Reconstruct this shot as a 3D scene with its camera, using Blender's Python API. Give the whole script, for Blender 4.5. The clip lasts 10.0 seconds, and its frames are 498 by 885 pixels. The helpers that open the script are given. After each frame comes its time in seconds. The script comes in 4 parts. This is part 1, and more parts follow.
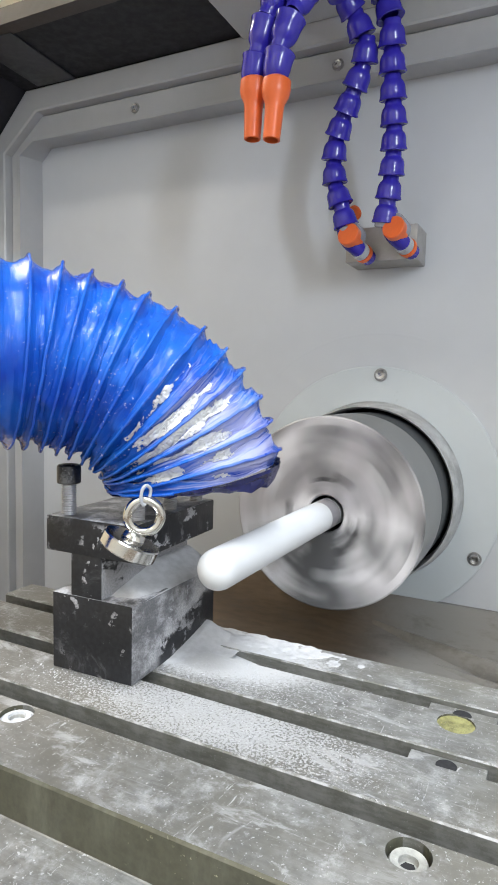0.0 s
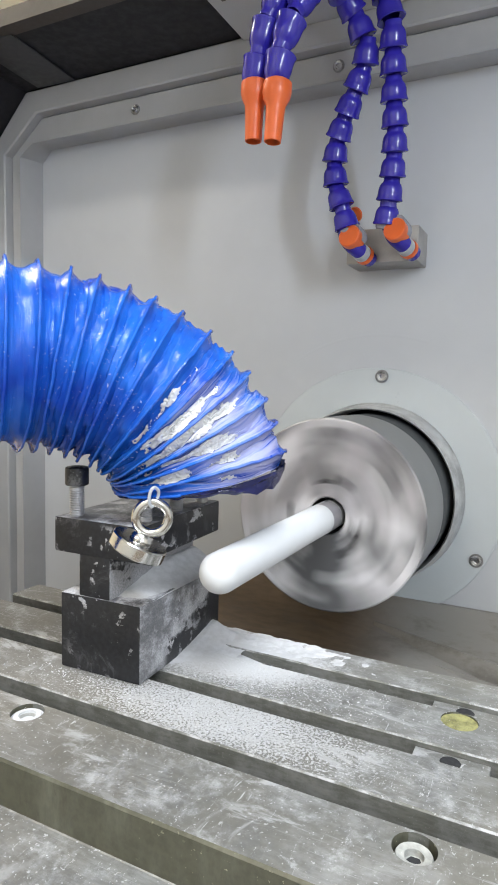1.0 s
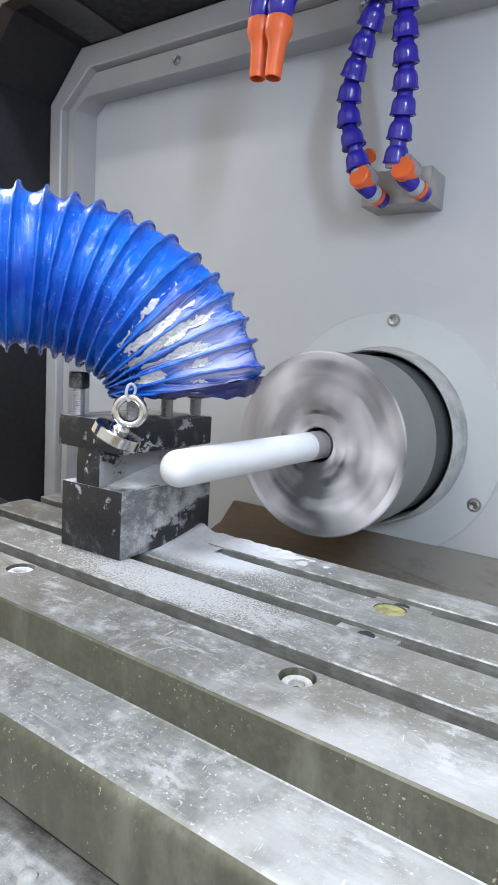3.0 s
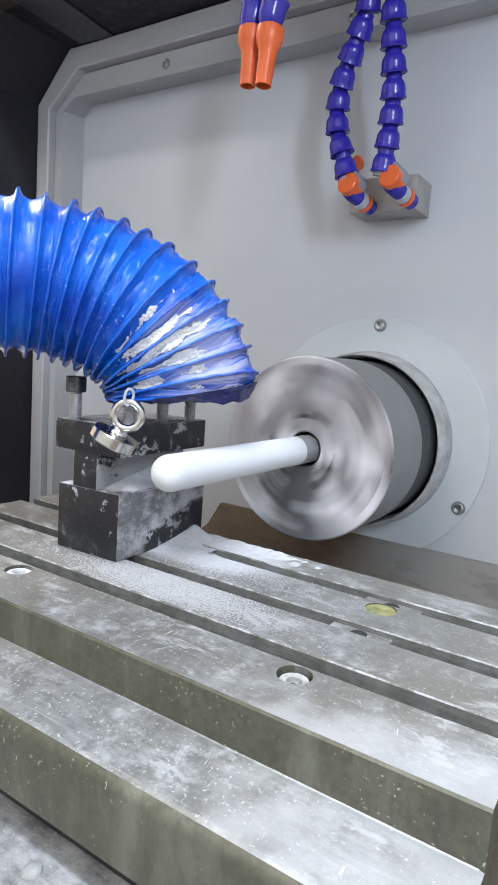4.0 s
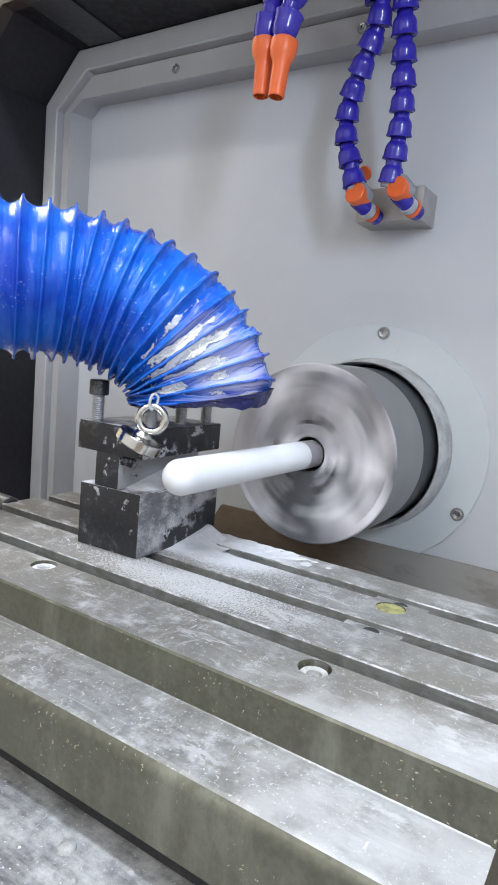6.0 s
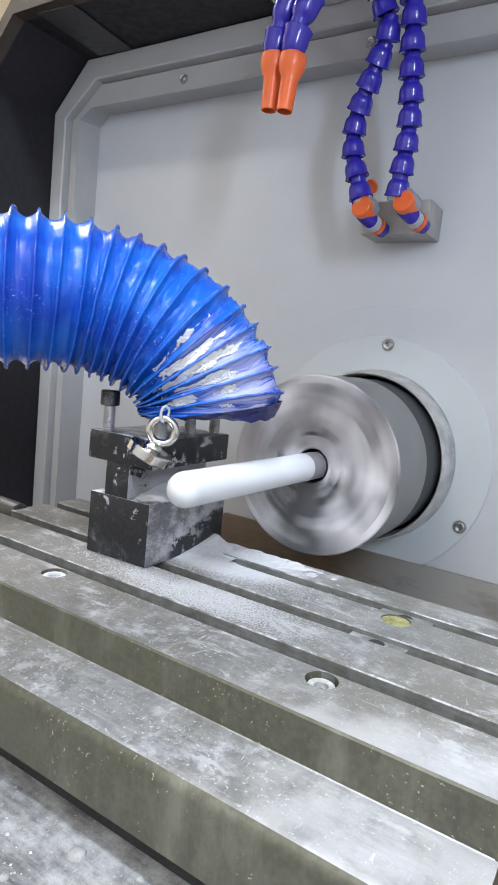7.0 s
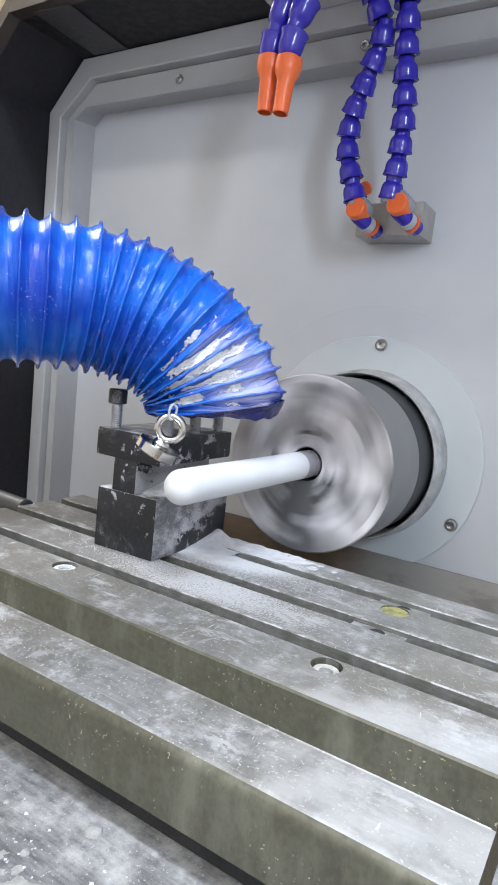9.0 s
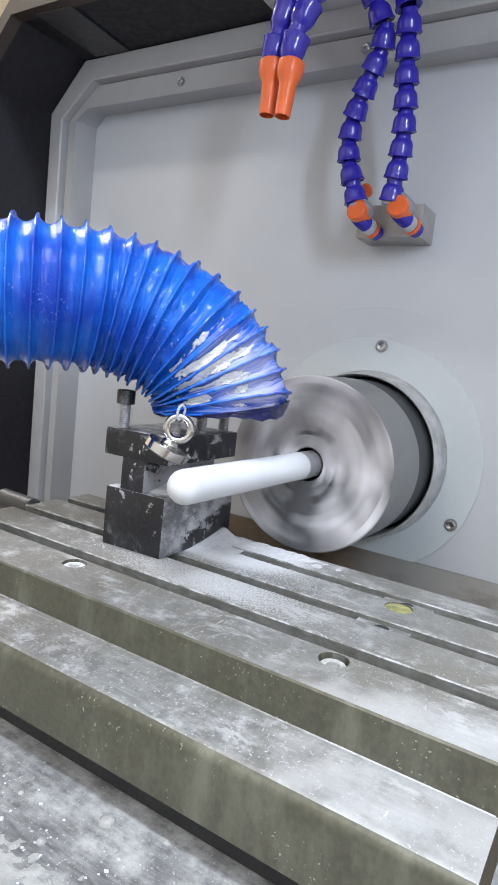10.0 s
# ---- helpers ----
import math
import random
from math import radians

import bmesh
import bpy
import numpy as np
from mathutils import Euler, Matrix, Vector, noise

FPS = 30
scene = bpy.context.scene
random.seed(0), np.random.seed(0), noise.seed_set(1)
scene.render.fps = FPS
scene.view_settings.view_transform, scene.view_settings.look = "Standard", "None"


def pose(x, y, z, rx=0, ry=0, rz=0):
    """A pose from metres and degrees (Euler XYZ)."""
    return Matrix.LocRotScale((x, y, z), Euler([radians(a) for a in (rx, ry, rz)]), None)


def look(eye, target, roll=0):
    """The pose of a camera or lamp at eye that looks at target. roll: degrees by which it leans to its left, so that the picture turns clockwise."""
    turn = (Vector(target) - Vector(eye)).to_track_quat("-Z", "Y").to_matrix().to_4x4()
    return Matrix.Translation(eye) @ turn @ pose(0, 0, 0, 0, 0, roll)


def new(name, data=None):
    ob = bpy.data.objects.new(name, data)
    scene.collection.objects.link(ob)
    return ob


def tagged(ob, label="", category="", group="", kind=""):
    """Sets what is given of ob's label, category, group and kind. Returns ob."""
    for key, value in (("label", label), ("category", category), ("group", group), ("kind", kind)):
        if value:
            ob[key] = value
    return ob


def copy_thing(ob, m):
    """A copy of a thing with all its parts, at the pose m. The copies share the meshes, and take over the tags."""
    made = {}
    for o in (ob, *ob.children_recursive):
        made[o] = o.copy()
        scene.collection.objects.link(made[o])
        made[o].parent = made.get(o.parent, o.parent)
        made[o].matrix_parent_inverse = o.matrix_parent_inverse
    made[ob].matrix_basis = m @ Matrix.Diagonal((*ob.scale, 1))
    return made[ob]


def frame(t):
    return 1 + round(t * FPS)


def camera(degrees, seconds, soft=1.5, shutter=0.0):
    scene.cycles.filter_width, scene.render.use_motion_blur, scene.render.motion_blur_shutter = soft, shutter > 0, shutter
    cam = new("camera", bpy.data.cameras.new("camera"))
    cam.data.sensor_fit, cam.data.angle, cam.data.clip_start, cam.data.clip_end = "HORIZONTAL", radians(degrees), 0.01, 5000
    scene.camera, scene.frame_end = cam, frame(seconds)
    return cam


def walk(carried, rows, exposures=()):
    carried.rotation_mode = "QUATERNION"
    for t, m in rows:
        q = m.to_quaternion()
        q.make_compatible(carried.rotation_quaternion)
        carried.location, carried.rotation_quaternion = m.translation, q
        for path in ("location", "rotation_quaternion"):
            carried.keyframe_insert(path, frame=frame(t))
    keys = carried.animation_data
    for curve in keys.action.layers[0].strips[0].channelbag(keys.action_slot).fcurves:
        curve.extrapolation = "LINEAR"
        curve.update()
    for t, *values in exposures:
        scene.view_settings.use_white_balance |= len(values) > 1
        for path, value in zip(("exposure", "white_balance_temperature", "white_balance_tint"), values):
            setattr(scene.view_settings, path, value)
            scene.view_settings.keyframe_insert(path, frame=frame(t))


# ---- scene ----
# Camera: a telephone held close to the work.
cam = camera(43.65, 10.0, 1.75, 0.4)
ROWS = [
    (0.0, 0.2341, -0.3091, 0.1954, 26.72, -5.44, -1.49),
    (0.5, 0.2338, -0.3085, 0.1954, 26.84, -5.32, -1.37),
    (1.0, 0.2328, -0.3089, 0.1974, 26.73, -5.45, -1.40),
    (1.5, 0.2287, -0.2986, 0.1832, 27.16, -5.26, -0.45),
    (1.6, 0.2272, -0.2931, 0.1716, 27.66, -4.67, 0.03),
    (1.7, 0.2318, -0.2843, 0.1629, 31.04, -3.04, 1.50),
    (1.8, 0.2751, -0.2768, 0.1485, 32.25, -1.48, 4.12),
    (1.9, 0.2890, -0.2761, 0.1459, 35.67, -3.43, 2.86),
    (2.0, 0.2932, -0.2764, 0.1404, 38.96, -4.78, 2.21),
    (2.2, 0.3160, -0.2860, 0.1462, 36.60, -5.77, -0.49),
    (2.5, 0.3243, -0.2942, 0.1511, 36.45, -7.09, -2.52),
    (3.0, 0.3265, -0.2997, 0.1582, 34.77, -7.88, -3.59),
    (4.5, 0.3243, -0.3089, 0.1634, 33.07, -7.77, -4.12),
    (5.0, 0.3248, -0.3128, 0.1650, 32.91, -7.94, -4.52),
    (5.5, 0.3218, -0.3175, 0.1651, 32.80, -7.98, -4.81),
    (7.0, 0.3171, -0.3225, 0.1747, 33.04, -7.55, -5.86),
    (7.5, 0.3172, -0.3250, 0.1748, 33.22, -7.55, -5.92),
    (8.0, 0.3150, -0.3277, 0.1718, 32.77, -7.75, -5.97),
    (8.5, 0.3186, -0.3285, 0.1751, 32.38, -7.64, -6.06),
    (9.0, 0.3175, -0.3296, 0.1743, 32.27, -7.53, -6.12),
    (9.5, 0.3159, -0.3335, 0.1750, 32.15, -7.64, -6.27),
    (10.0, 0.3169, -0.3347, 0.1746, 32.12, -7.49, -6.22),
]
walk(cam, [(t, pose(x, y, z, 90 + pitch, roll, yaw)) for t, x, y, z, yaw, pitch, roll in ROWS], [(0.0, 0.0, 6500, 6), (2.0, 0.0, 6500, 6), (3.0, 0.0, 6080, 8), (10.0, 0.0, 6150, 9)])

# ---- light: workshop ceiling panels and the machine's own work lamp ----
world = bpy.data.worlds.new("workshop_air")
world.use_nodes = True
world.node_tree.nodes["Background"].inputs[0].default_value = (0.75, 0.82, 1.0, 1)
world.node_tree.nodes["Background"].inputs[1].default_value = 0.10
scene.world = world


def area_lamp(name, eye, target, sx, sy, watts, colour):
    data = bpy.data.lights.new(name, "AREA")
    data.shape, data.size, data.size_y = "RECTANGLE", sx, sy
    data.energy, data.color = watts, colour
    ob = new(name, data)
    ob.matrix_world = look(eye, target)
    return ob


area_lamp("ceiling_panel_light", (0.9, -0.75, 2.17), (0.9, -0.75, 0.0), 1.2, 0.25, 76, (0.86, 0.91, 1.0))
area_lamp("ceiling_panel_light", (-0.3, -1.75, 2.17), (-0.3, -1.75, 0.0), 1.2, 0.25, 32, (1.0, 0.90, 0.79))
area_lamp("ceiling_panel_light", (-2.0, 0.3, 2.17), (-2.0, 0.3, 0.0), 1.2, 0.6, 78, (1.0, 0.95, 0.88))
area_lamp("machine_work_lamp", (0.72, -0.48, 0.56), (0.0, 0.25, 0.15), 0.06, 0.30, 4.4, (0.82, 0.88, 1.0))


# ---- materials ----
class Nodes:
    def __init__(self, name):
        self.m = bpy.data.materials.new(name)
        self.m.use_nodes = True
        self.t = self.m.node_tree
        self.b = self.t.nodes["Principled BSDF"]
        self.co = self.t.nodes.new("ShaderNodeTexCoord").outputs["Object"]

    def node(self, kind, **values):
        n = self.t.nodes.new(kind)
        for k, v in values.items():
            n.inputs[k.replace("_", " ")].default_value = v
        return n

    def link(self, a, b):
        self.t.links.new(a, b)

    def noise(self, scale, detail=4, rough=0.55, stretch=None, distortion=0.0):
        n = self.node("ShaderNodeTexNoise", Scale=scale, Detail=detail, Roughness=rough, Distortion=distortion)
        if stretch:
            mp = self.node("ShaderNodeMapping")
            mp.inputs["Scale"].default_value = stretch
            self.link(self.co, mp.inputs["Vector"])
            self.link(mp.outputs[0], n.inputs["Vector"])
        else:
            self.link(self.co, n.inputs["Vector"])
        return n.outputs["Fac"]

    def ramp(self, fac, lo, hi, a=0.0, b=1.0):
        n = self.node("ShaderNodeMapRange")
        n.clamp = True
        n.interpolation_type = "SMOOTHSTEP"
        for k, v in zip(("From Min", "From Max", "To Min", "To Max"), (lo, hi, a, b)):
            n.inputs[k].default_value = v
        self.link(fac, n.inputs["Value"])
        return n.outputs["Result"]

    def maths(self, op, a, b):
        n = self.t.nodes.new("ShaderNodeMath")
        n.operation = op
        for i, v in enumerate((a, b)):
            if isinstance(v, (int, float)):
                n.inputs[i].default_value = v
            else:
                self.link(v, n.inputs[i])
        return n.outputs[0]

    def mix(self, fac, a, b):
        n = self.t.nodes.new("ShaderNodeMix")
        n.data_type = "RGBA"
        if isinstance(fac, (int, float)):
            n.inputs[0].default_value = fac
        else:
            self.link(fac, n.inputs[0])
        for i, v in ((6, a), (7, b)):
            if isinstance(v, tuple):
                n.inputs[i].default_value = (*v, 1)
            else:
                self.link(v, n.inputs[i])
        return n.outputs[2]

    def up(self):
        """How far a face looks upward."""
        g = self.t.nodes.new("ShaderNodeNewGeometry")
        s = self.t.nodes.new("ShaderNodeSeparateXYZ")
        self.link(g.outputs["Normal"], s.inputs[0])
        return s.outputs[2]

    def axis(self, i):
        s = self.t.nodes.new("ShaderNodeSeparateXYZ")
        self.link(self.co, s.inputs[0])
        return s.outputs[i]

    def spot(self, centre, radii):
        """0 at the centre of an ellipsoid, 1 on its skin."""
        mp = self.node("ShaderNodeMapping")
        mp.inputs["Scale"].default_value = [1 / r for r in radii]
        mp.inputs["Location"].default_value = [-c / r for c, r in zip(centre, radii)]
        self.link(self.co, mp.inputs["Vector"])
        n = self.t.nodes.new("ShaderNodeVectorMath")
        n.operation = "LENGTH"
        self.link(mp.outputs[0], n.inputs[0])
        return n.outputs["Value"]

    def set(self, colour=None, rough=None, metal=None, bump=None, depth=0.0005, strength=0.6):
        for key, v in (("Base Color", colour), ("Roughness", rough), ("Metallic", metal)):
            if v is None:
                continue
            if isinstance(v, tuple):
                self.b.inputs[key].default_value = (*v, 1)
            elif isinstance(v, (int, float)):
                self.b.inputs[key].default_value = v
            else:
                self.link(v, self.b.inputs[key])
        if bump is not None:
            n = self.node("ShaderNodeBump", Strength=strength, Distance=depth)
            self.link(bump, n.inputs["Height"])
            self.link(n.outputs[0], self.b.inputs["Normal"])
        return self.m


def plain(name, colour, rough, metal=0.0, vary=0.25, scale=40, depth=0.0002):
    """A surface with soft blotches, fine grain and a little relief."""
    n = Nodes(name)
    big, fine = n.noise(scale), n.noise(scale * 9, 6)
    dark = tuple(c * (1 - vary) for c in colour)
    tone = n.mix(n.ramp(big, 0.3, 0.7), dark, colour)
    tone = n.mix(n.ramp(fine, 0.45, 0.75, 0, vary), tone, tuple(min(1, c * 1.25) for c in colour))
    return n.set(tone, n.ramp(fine, 0.2, 0.8, rough * 0.8, min(1, rough * 1.2)), metal, fine, depth)


def dusty(name, base, dark, rough, metal, dust, lo, hi, scale=30, grain_stretch=None, depth=0.0003, tint=(0.72, 0.72, 0.74), pile=None, scratched=False):
    """A worn surface on whose upper faces pale grinding powder lies in patches and specks."""
    n = Nodes(name)
    grain = n.noise(scale * 12, 5, 0.6, grain_stretch)
    tone = n.mix(n.ramp(grain, 0.3, 0.7), dark, base)
    patch = n.ramp(n.noise(scale, 10, 0.76), lo, hi)
    if scratched:
        # worn tool marks and stains, with pale scuffs across them
        tone = n.mix(n.maths("MULTIPLY", n.ramp(n.noise(13, 8, 0.7), 0.42, 0.58), 0.78), tone, tuple(c * f for c, f in zip(base, (0.50, 0.49, 0.45))))
        tone = n.mix(n.maths("MULTIPLY", n.ramp(n.noise(46, 8, 0.75), 0.50, 0.60), 0.55), tone, tuple(c * 0.45 for c in base))
        tone = n.mix(n.maths("MULTIPLY", n.ramp(n.noise(6, 3, 0.6), 0.45, 0.66), 0.35), tone, tuple(c * f for c, f in zip(base, (0.72, 0.66, 0.55))))
        # browner towards the holder end, with a ragged edge
        brown_end = n.ramp(n.maths("ADD", n.axis(0), n.maths("MULTIPLY", n.noise(16, 7, 0.7), 0.22)), 0.04, 0.20, 0.55, 0.0)
        tone = n.mix(brown_end, tone, (0.150, 0.134, 0.114))
        lines = n.ramp(n.noise(7, 4, 0.6, (3, 90, 1)), 0.60, 0.72)
        scuffs = n.ramp(n.noise(11, 6, 0.7, (26, 5, 1), 1.5), 0.63, 0.68)
        swirls = n.ramp(n.noise(15, 8, 0.62, (1, 1, 1), 3.2), 0.59, 0.68)
        smears = n.maths("MULTIPLY", n.ramp(n.noise(34, 9, 0.72, (0.6, 1.6, 1), 0.6), 0.53, 0.62), n.ramp(n.noise(10, 3), 0.42, 0.60))
        patch = n.maths("MAXIMUM", patch, n.maths("MAXIMUM", n.maths("MULTIPLY", lines, 0.5), n.maths("MULTIPLY", scuffs, 1.1)))
        patch = n.maths("MAXIMUM", patch, n.maths("MAXIMUM", n.maths("MULTIPLY", swirls, 0.50), n.maths("MULTIPLY", smears, 0.8)))
        # glare on the open front corner, painted into the colour as patchy paleness
        corner = n.ramp(n.spot((0.30, -0.115, 0), (0.24, 0.085, 0.09)), 0.2, 1.0, 1.0, 0.0)
        corner_glare = n.ramp(n.maths("ADD", n.maths("MULTIPLY", corner, 0.42), n.maths("MULTIPLY", n.noise(24, 8, 0.7), 0.8)), 0.50, 0.78)
        patch = n.maths("MAXIMUM", patch, n.maths("MULTIPLY", corner_glare, 0.62))
    speck = n.ramp(n.noise(scale * 17, 2), 0.645, 0.685)
    if pile:
        heaped = n.ramp(n.spot(*pile), 0.25, 1.0, 1.0, 0.0)
        clotted = n.ramp(n.maths("ADD", n.maths("MULTIPLY", heaped, 0.42), n.maths("MULTIPLY", n.noise(scale * 14, 8, 0.78), 0.8)), 0.56, 0.78)
        patch = n.maths("MAXIMUM", patch, n.maths("MULTIPLY", clotted, 1.3))
        strewn = n.ramp(n.spot((0.06, -0.006, 0), (0.15, 0.06, 0.03)), 0.1, 1.0, 1.0, 0.0)
        sand = n.ramp(n.maths("ADD", n.maths("MULTIPLY", strewn, 0.22), n.noise(620, 3, 0.6)), 0.60, 0.70)
        patch = n.maths("MAXIMUM", patch, n.maths("MULTIPLY", sand, n.ramp(strewn, 0.0, 0.3)))
    lying = n.ramp(n.up(), 0.2, 0.85, 0.18, 1.0)
    cover = n.maths("MULTIPLY", n.maths("MAXIMUM", n.maths("MULTIPLY", patch, dust), n.maths("MULTIPLY", speck, dust * 0.95)), lying)
    tone = n.mix(cover, tone, tint)
    r = n.maths("MAXIMUM", n.ramp(grain, 0.2, 0.8, rough * 0.8, rough * 1.2), n.maths("MULTIPLY", cover, 0.9))
    m = n.maths("MULTIPLY", n.maths("SUBTRACT", 1.0, cover), metal)
    return n.set(tone, r, m, n.maths("ADD", n.maths("MULTIPLY", grain, 0.4), cover), depth)


M = {}
M["wall_paint"] = plain("grey_enamel", (0.505, 0.525, 0.562), 0.38, 0, 0.06, 6, 0.0001)
M["plate_paint"] = plain("pale_grey_enamel", (0.52, 0.56, 0.59), 0.33, 0, 0.05, 8, 0.0001)
M["trim_paint"] = plain("trim_enamel", (0.43, 0.435, 0.45), 0.42, 0, 0.10, 10, 0.0002)
M["hood"] = plain("black_sheet_metal", (0.008, 0.0075, 0.012), 0.6, 0, 0.35, 12, 0.0002)
M["bracket"] = plain("dark_grey_bracket", (0.05, 0.05, 0.054), 0.45, 0, 0.2, 12)
M["rim"] = plain("brown_black_edge", (0.055, 0.042, 0.034), 0.45, 0, 0.3, 14, 0.0002)
M["head"] = plain("head_enamel", (0.55, 0.56, 0.58), 0.4, 0, 0.08, 12, 0.0001)
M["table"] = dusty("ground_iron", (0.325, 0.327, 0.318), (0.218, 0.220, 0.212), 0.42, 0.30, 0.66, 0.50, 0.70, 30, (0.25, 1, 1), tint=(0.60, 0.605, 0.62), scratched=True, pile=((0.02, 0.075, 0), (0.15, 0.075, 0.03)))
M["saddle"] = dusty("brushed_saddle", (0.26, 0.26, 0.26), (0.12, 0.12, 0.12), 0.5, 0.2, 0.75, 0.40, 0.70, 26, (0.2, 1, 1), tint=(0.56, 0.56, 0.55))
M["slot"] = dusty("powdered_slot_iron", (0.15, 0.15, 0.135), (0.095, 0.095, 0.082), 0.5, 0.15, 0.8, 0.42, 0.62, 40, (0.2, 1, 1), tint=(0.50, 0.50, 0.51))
M["black"] = dusty("chipped_black_oxide", (0.022, 0.022, 0.026), (0.010, 0.010, 0.012), 0.38, 0.1, 0.7, 0.52, 0.60, 34)


def holder_material(name, cake_lo, cake_hi, cake_scale, cake_amount, slid=False):
    """Chipped black oxide, with powder caked on the faces turned to the work."""
    n = Nodes(name)
    grain = n.noise(300, 5)
    tone = n.mix(n.ramp(grain, 0.3, 0.7), (0.006, 0.0065, 0.009), (0.015, 0.016, 0.020))
    cluster = n.ramp(n.noise(24, 3, 0.5), 0.44, 0.62)
    chip = n.maths("MULTIPLY", n.ramp(n.noise(95, 6, 0.66), 0.585, 0.61), cluster)
    g = n.t.nodes.new("ShaderNodeNewGeometry")
    sep = n.t.nodes.new("ShaderNodeSeparateXYZ")
    n.link(g.outputs["Normal"], sep.inputs[0])
    open_side = n.ramp(sep.outputs[0], 0.4, 0.9)
    cake = n.maths("MULTIPLY", n.ramp(n.noise(cake_scale, 9, 0.68, (1, 0.6, 1)), cake_lo, cake_hi), open_side)
    if slid:
        # the film of powder has slid off in a dark slanting band along the drift
        rise = n.maths("SUBTRACT", n.axis(2), n.maths("MULTIPLY", n.axis(1), 0.27))
        rise = n.maths("ADD", rise, n.maths("MULTIPLY", n.maths("SUBTRACT", n.noise(70, 8, 0.7), 0.5), 0.030))
        kept = n.maths("MAXIMUM", n.ramp(rise, 0.004, 0.010), n.ramp(n.axis(1), 0.026, 0.036, 1.0, 0.0))
        kept = n.maths("MAXIMUM", kept, n.ramp(n.noise(50, 8, 0.7, (1, 1, 1.6)), 0.56, 0.60, 0.0, 0.7))
        cake = n.maths("MULTIPLY", n.maths("ADD", 0.30, n.maths("MULTIPLY", cake, 0.8)), n.maths("MULTIPLY", kept, open_side))
    smudge = n.maths("MULTIPLY", n.ramp(n.noise(28, 9, 0.78, None, 1.4), 0.52, 0.78), 0.26)
    lying = n.maths("MULTIPLY", n.ramp(sep.outputs[2], 0.5, 0.95), n.ramp(n.noise(60, 7, 0.7), 0.40, 0.60, 0.15, 0.8))
    cover = n.maths("MAXIMUM", n.maths("MAXIMUM", n.maths("MULTIPLY", cake, cake_amount), smudge), n.maths("MAXIMUM", n.maths("MULTIPLY", chip, 0.75), lying))
    fine = n.ramp(n.noise(900, 3), 0.3, 0.7, 0.6, 1.0)
    tone = n.mix(n.maths("MULTIPLY", cover, fine), tone, (0.60, 0.60, 0.63))
    return n.set(tone, n.ramp(cover, 0, 1, 0.42, 0.9), 0.0, n.maths("ADD", n.maths("MULTIPLY", grain, 0.3), cover), 0.0004)


def side_material():
    """Oiled olive-grey iron with runs, dark patches and stuck yellowish crumbs."""
    n = Nodes("oiled_iron")
    grain = n.noise(280, 4)
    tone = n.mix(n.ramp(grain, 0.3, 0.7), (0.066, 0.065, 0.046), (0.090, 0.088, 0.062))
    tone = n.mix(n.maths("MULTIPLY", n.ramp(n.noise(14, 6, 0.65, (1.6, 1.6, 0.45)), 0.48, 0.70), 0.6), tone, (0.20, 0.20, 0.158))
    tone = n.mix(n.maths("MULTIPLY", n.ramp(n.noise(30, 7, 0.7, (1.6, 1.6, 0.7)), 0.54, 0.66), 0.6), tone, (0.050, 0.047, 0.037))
    crumb = n.maths("MULTIPLY", n.ramp(n.noise(430, 2), 0.68, 0.72), n.ramp(n.noise(15, 4, 0.6), 0.42, 0.60))
    tone = n.mix(n.maths("MULTIPLY", crumb, 0.8), tone, (0.46, 0.44, 0.30))
    return n.set(tone, n.ramp(grain, 0.2, 0.8, 0.34, 0.50), 0.15, n.maths("ADD", n.maths("MULTIPLY", grain, 0.4), crumb), 0.0005)


M["table_side"] = side_material()
M["holder_base"] = holder_material("powdered_black_base", 0.40, 0.60, 44, 0.72, True)
M["holder_web"] = holder_material("flaked_black_web", 0.40, 0.44, 34, 0.62)
M["holder_clamp"] = holder_material("flaked_black_clamp", 0.555, 0.575, 42, 0.85)
M["steel"] = plain("bright_steel", (0.55, 0.55, 0.56), 0.3, 1.0, 0.2, 60)
M["worn_collar"] = plain("worn_collar", (0.56, 0.57, 0.58), 0.38, 0.3, 0.4, 45)
M["grey_steel"] = plain("dull_steel", (0.33, 0.33, 0.335), 0.45, 0.7, 0.2, 50)
M["block_steel"] = plain("brushed_block", (0.40, 0.385, 0.375), 0.42, 0.45, 0.2, 50)
M["thread"] = plain("zinc_thread", (0.46, 0.46, 0.48), 0.45, 0.6, 0.25, 90)
M["chrome"] = plain("nickel_plate", (0.60, 0.59, 0.57), 0.16, 1.0, 0.06, 90, 0.00005)
M["powder"] = plain("white_powder", (0.60, 0.605, 0.625), 0.95, 0, 0.16, 150, 0.0014)
M["fallen_powder"] = plain("fallen_grey_powder", (0.40, 0.40, 0.385), 0.95, 0, 0.3, 120, 0.0014)
M["crust"] = plain("caked_white_powder", (0.74, 0.74, 0.74), 0.95, 0, 0.12, 150, 0.0014)
M["rod"] = plain("white_rod", (0.60, 0.61, 0.63), 0.6, 0, 0.03, 30, 0.0001)
M["rod_root"] = plain("bare_grey_root", (0.30, 0.29, 0.31), 0.5, 0.2, 0.15, 60)
M["chuck_side"] = plain("dark_chuck_steel", (0.30, 0.305, 0.31), 0.38, 0.6, 0.15, 26)
# much darker than the chuck's side in front of it
M["chuck_back"] = plain("dark_back_plate", (0.050, 0.056, 0.062), 0.5, 0.1, 0.2, 26)
# near-black for holes; on the saddle rail it paints in the gap's shade
M["bore"] = plain("dark_bore_and_gap", (0.03, 0.03, 0.033), 0.6, 0, 0.2, 40)
M["blue"] = plain("violet_blue_plastic", (0.030, 0.022, 0.34), 0.20, 0, 0.05, 40, 0.0001)
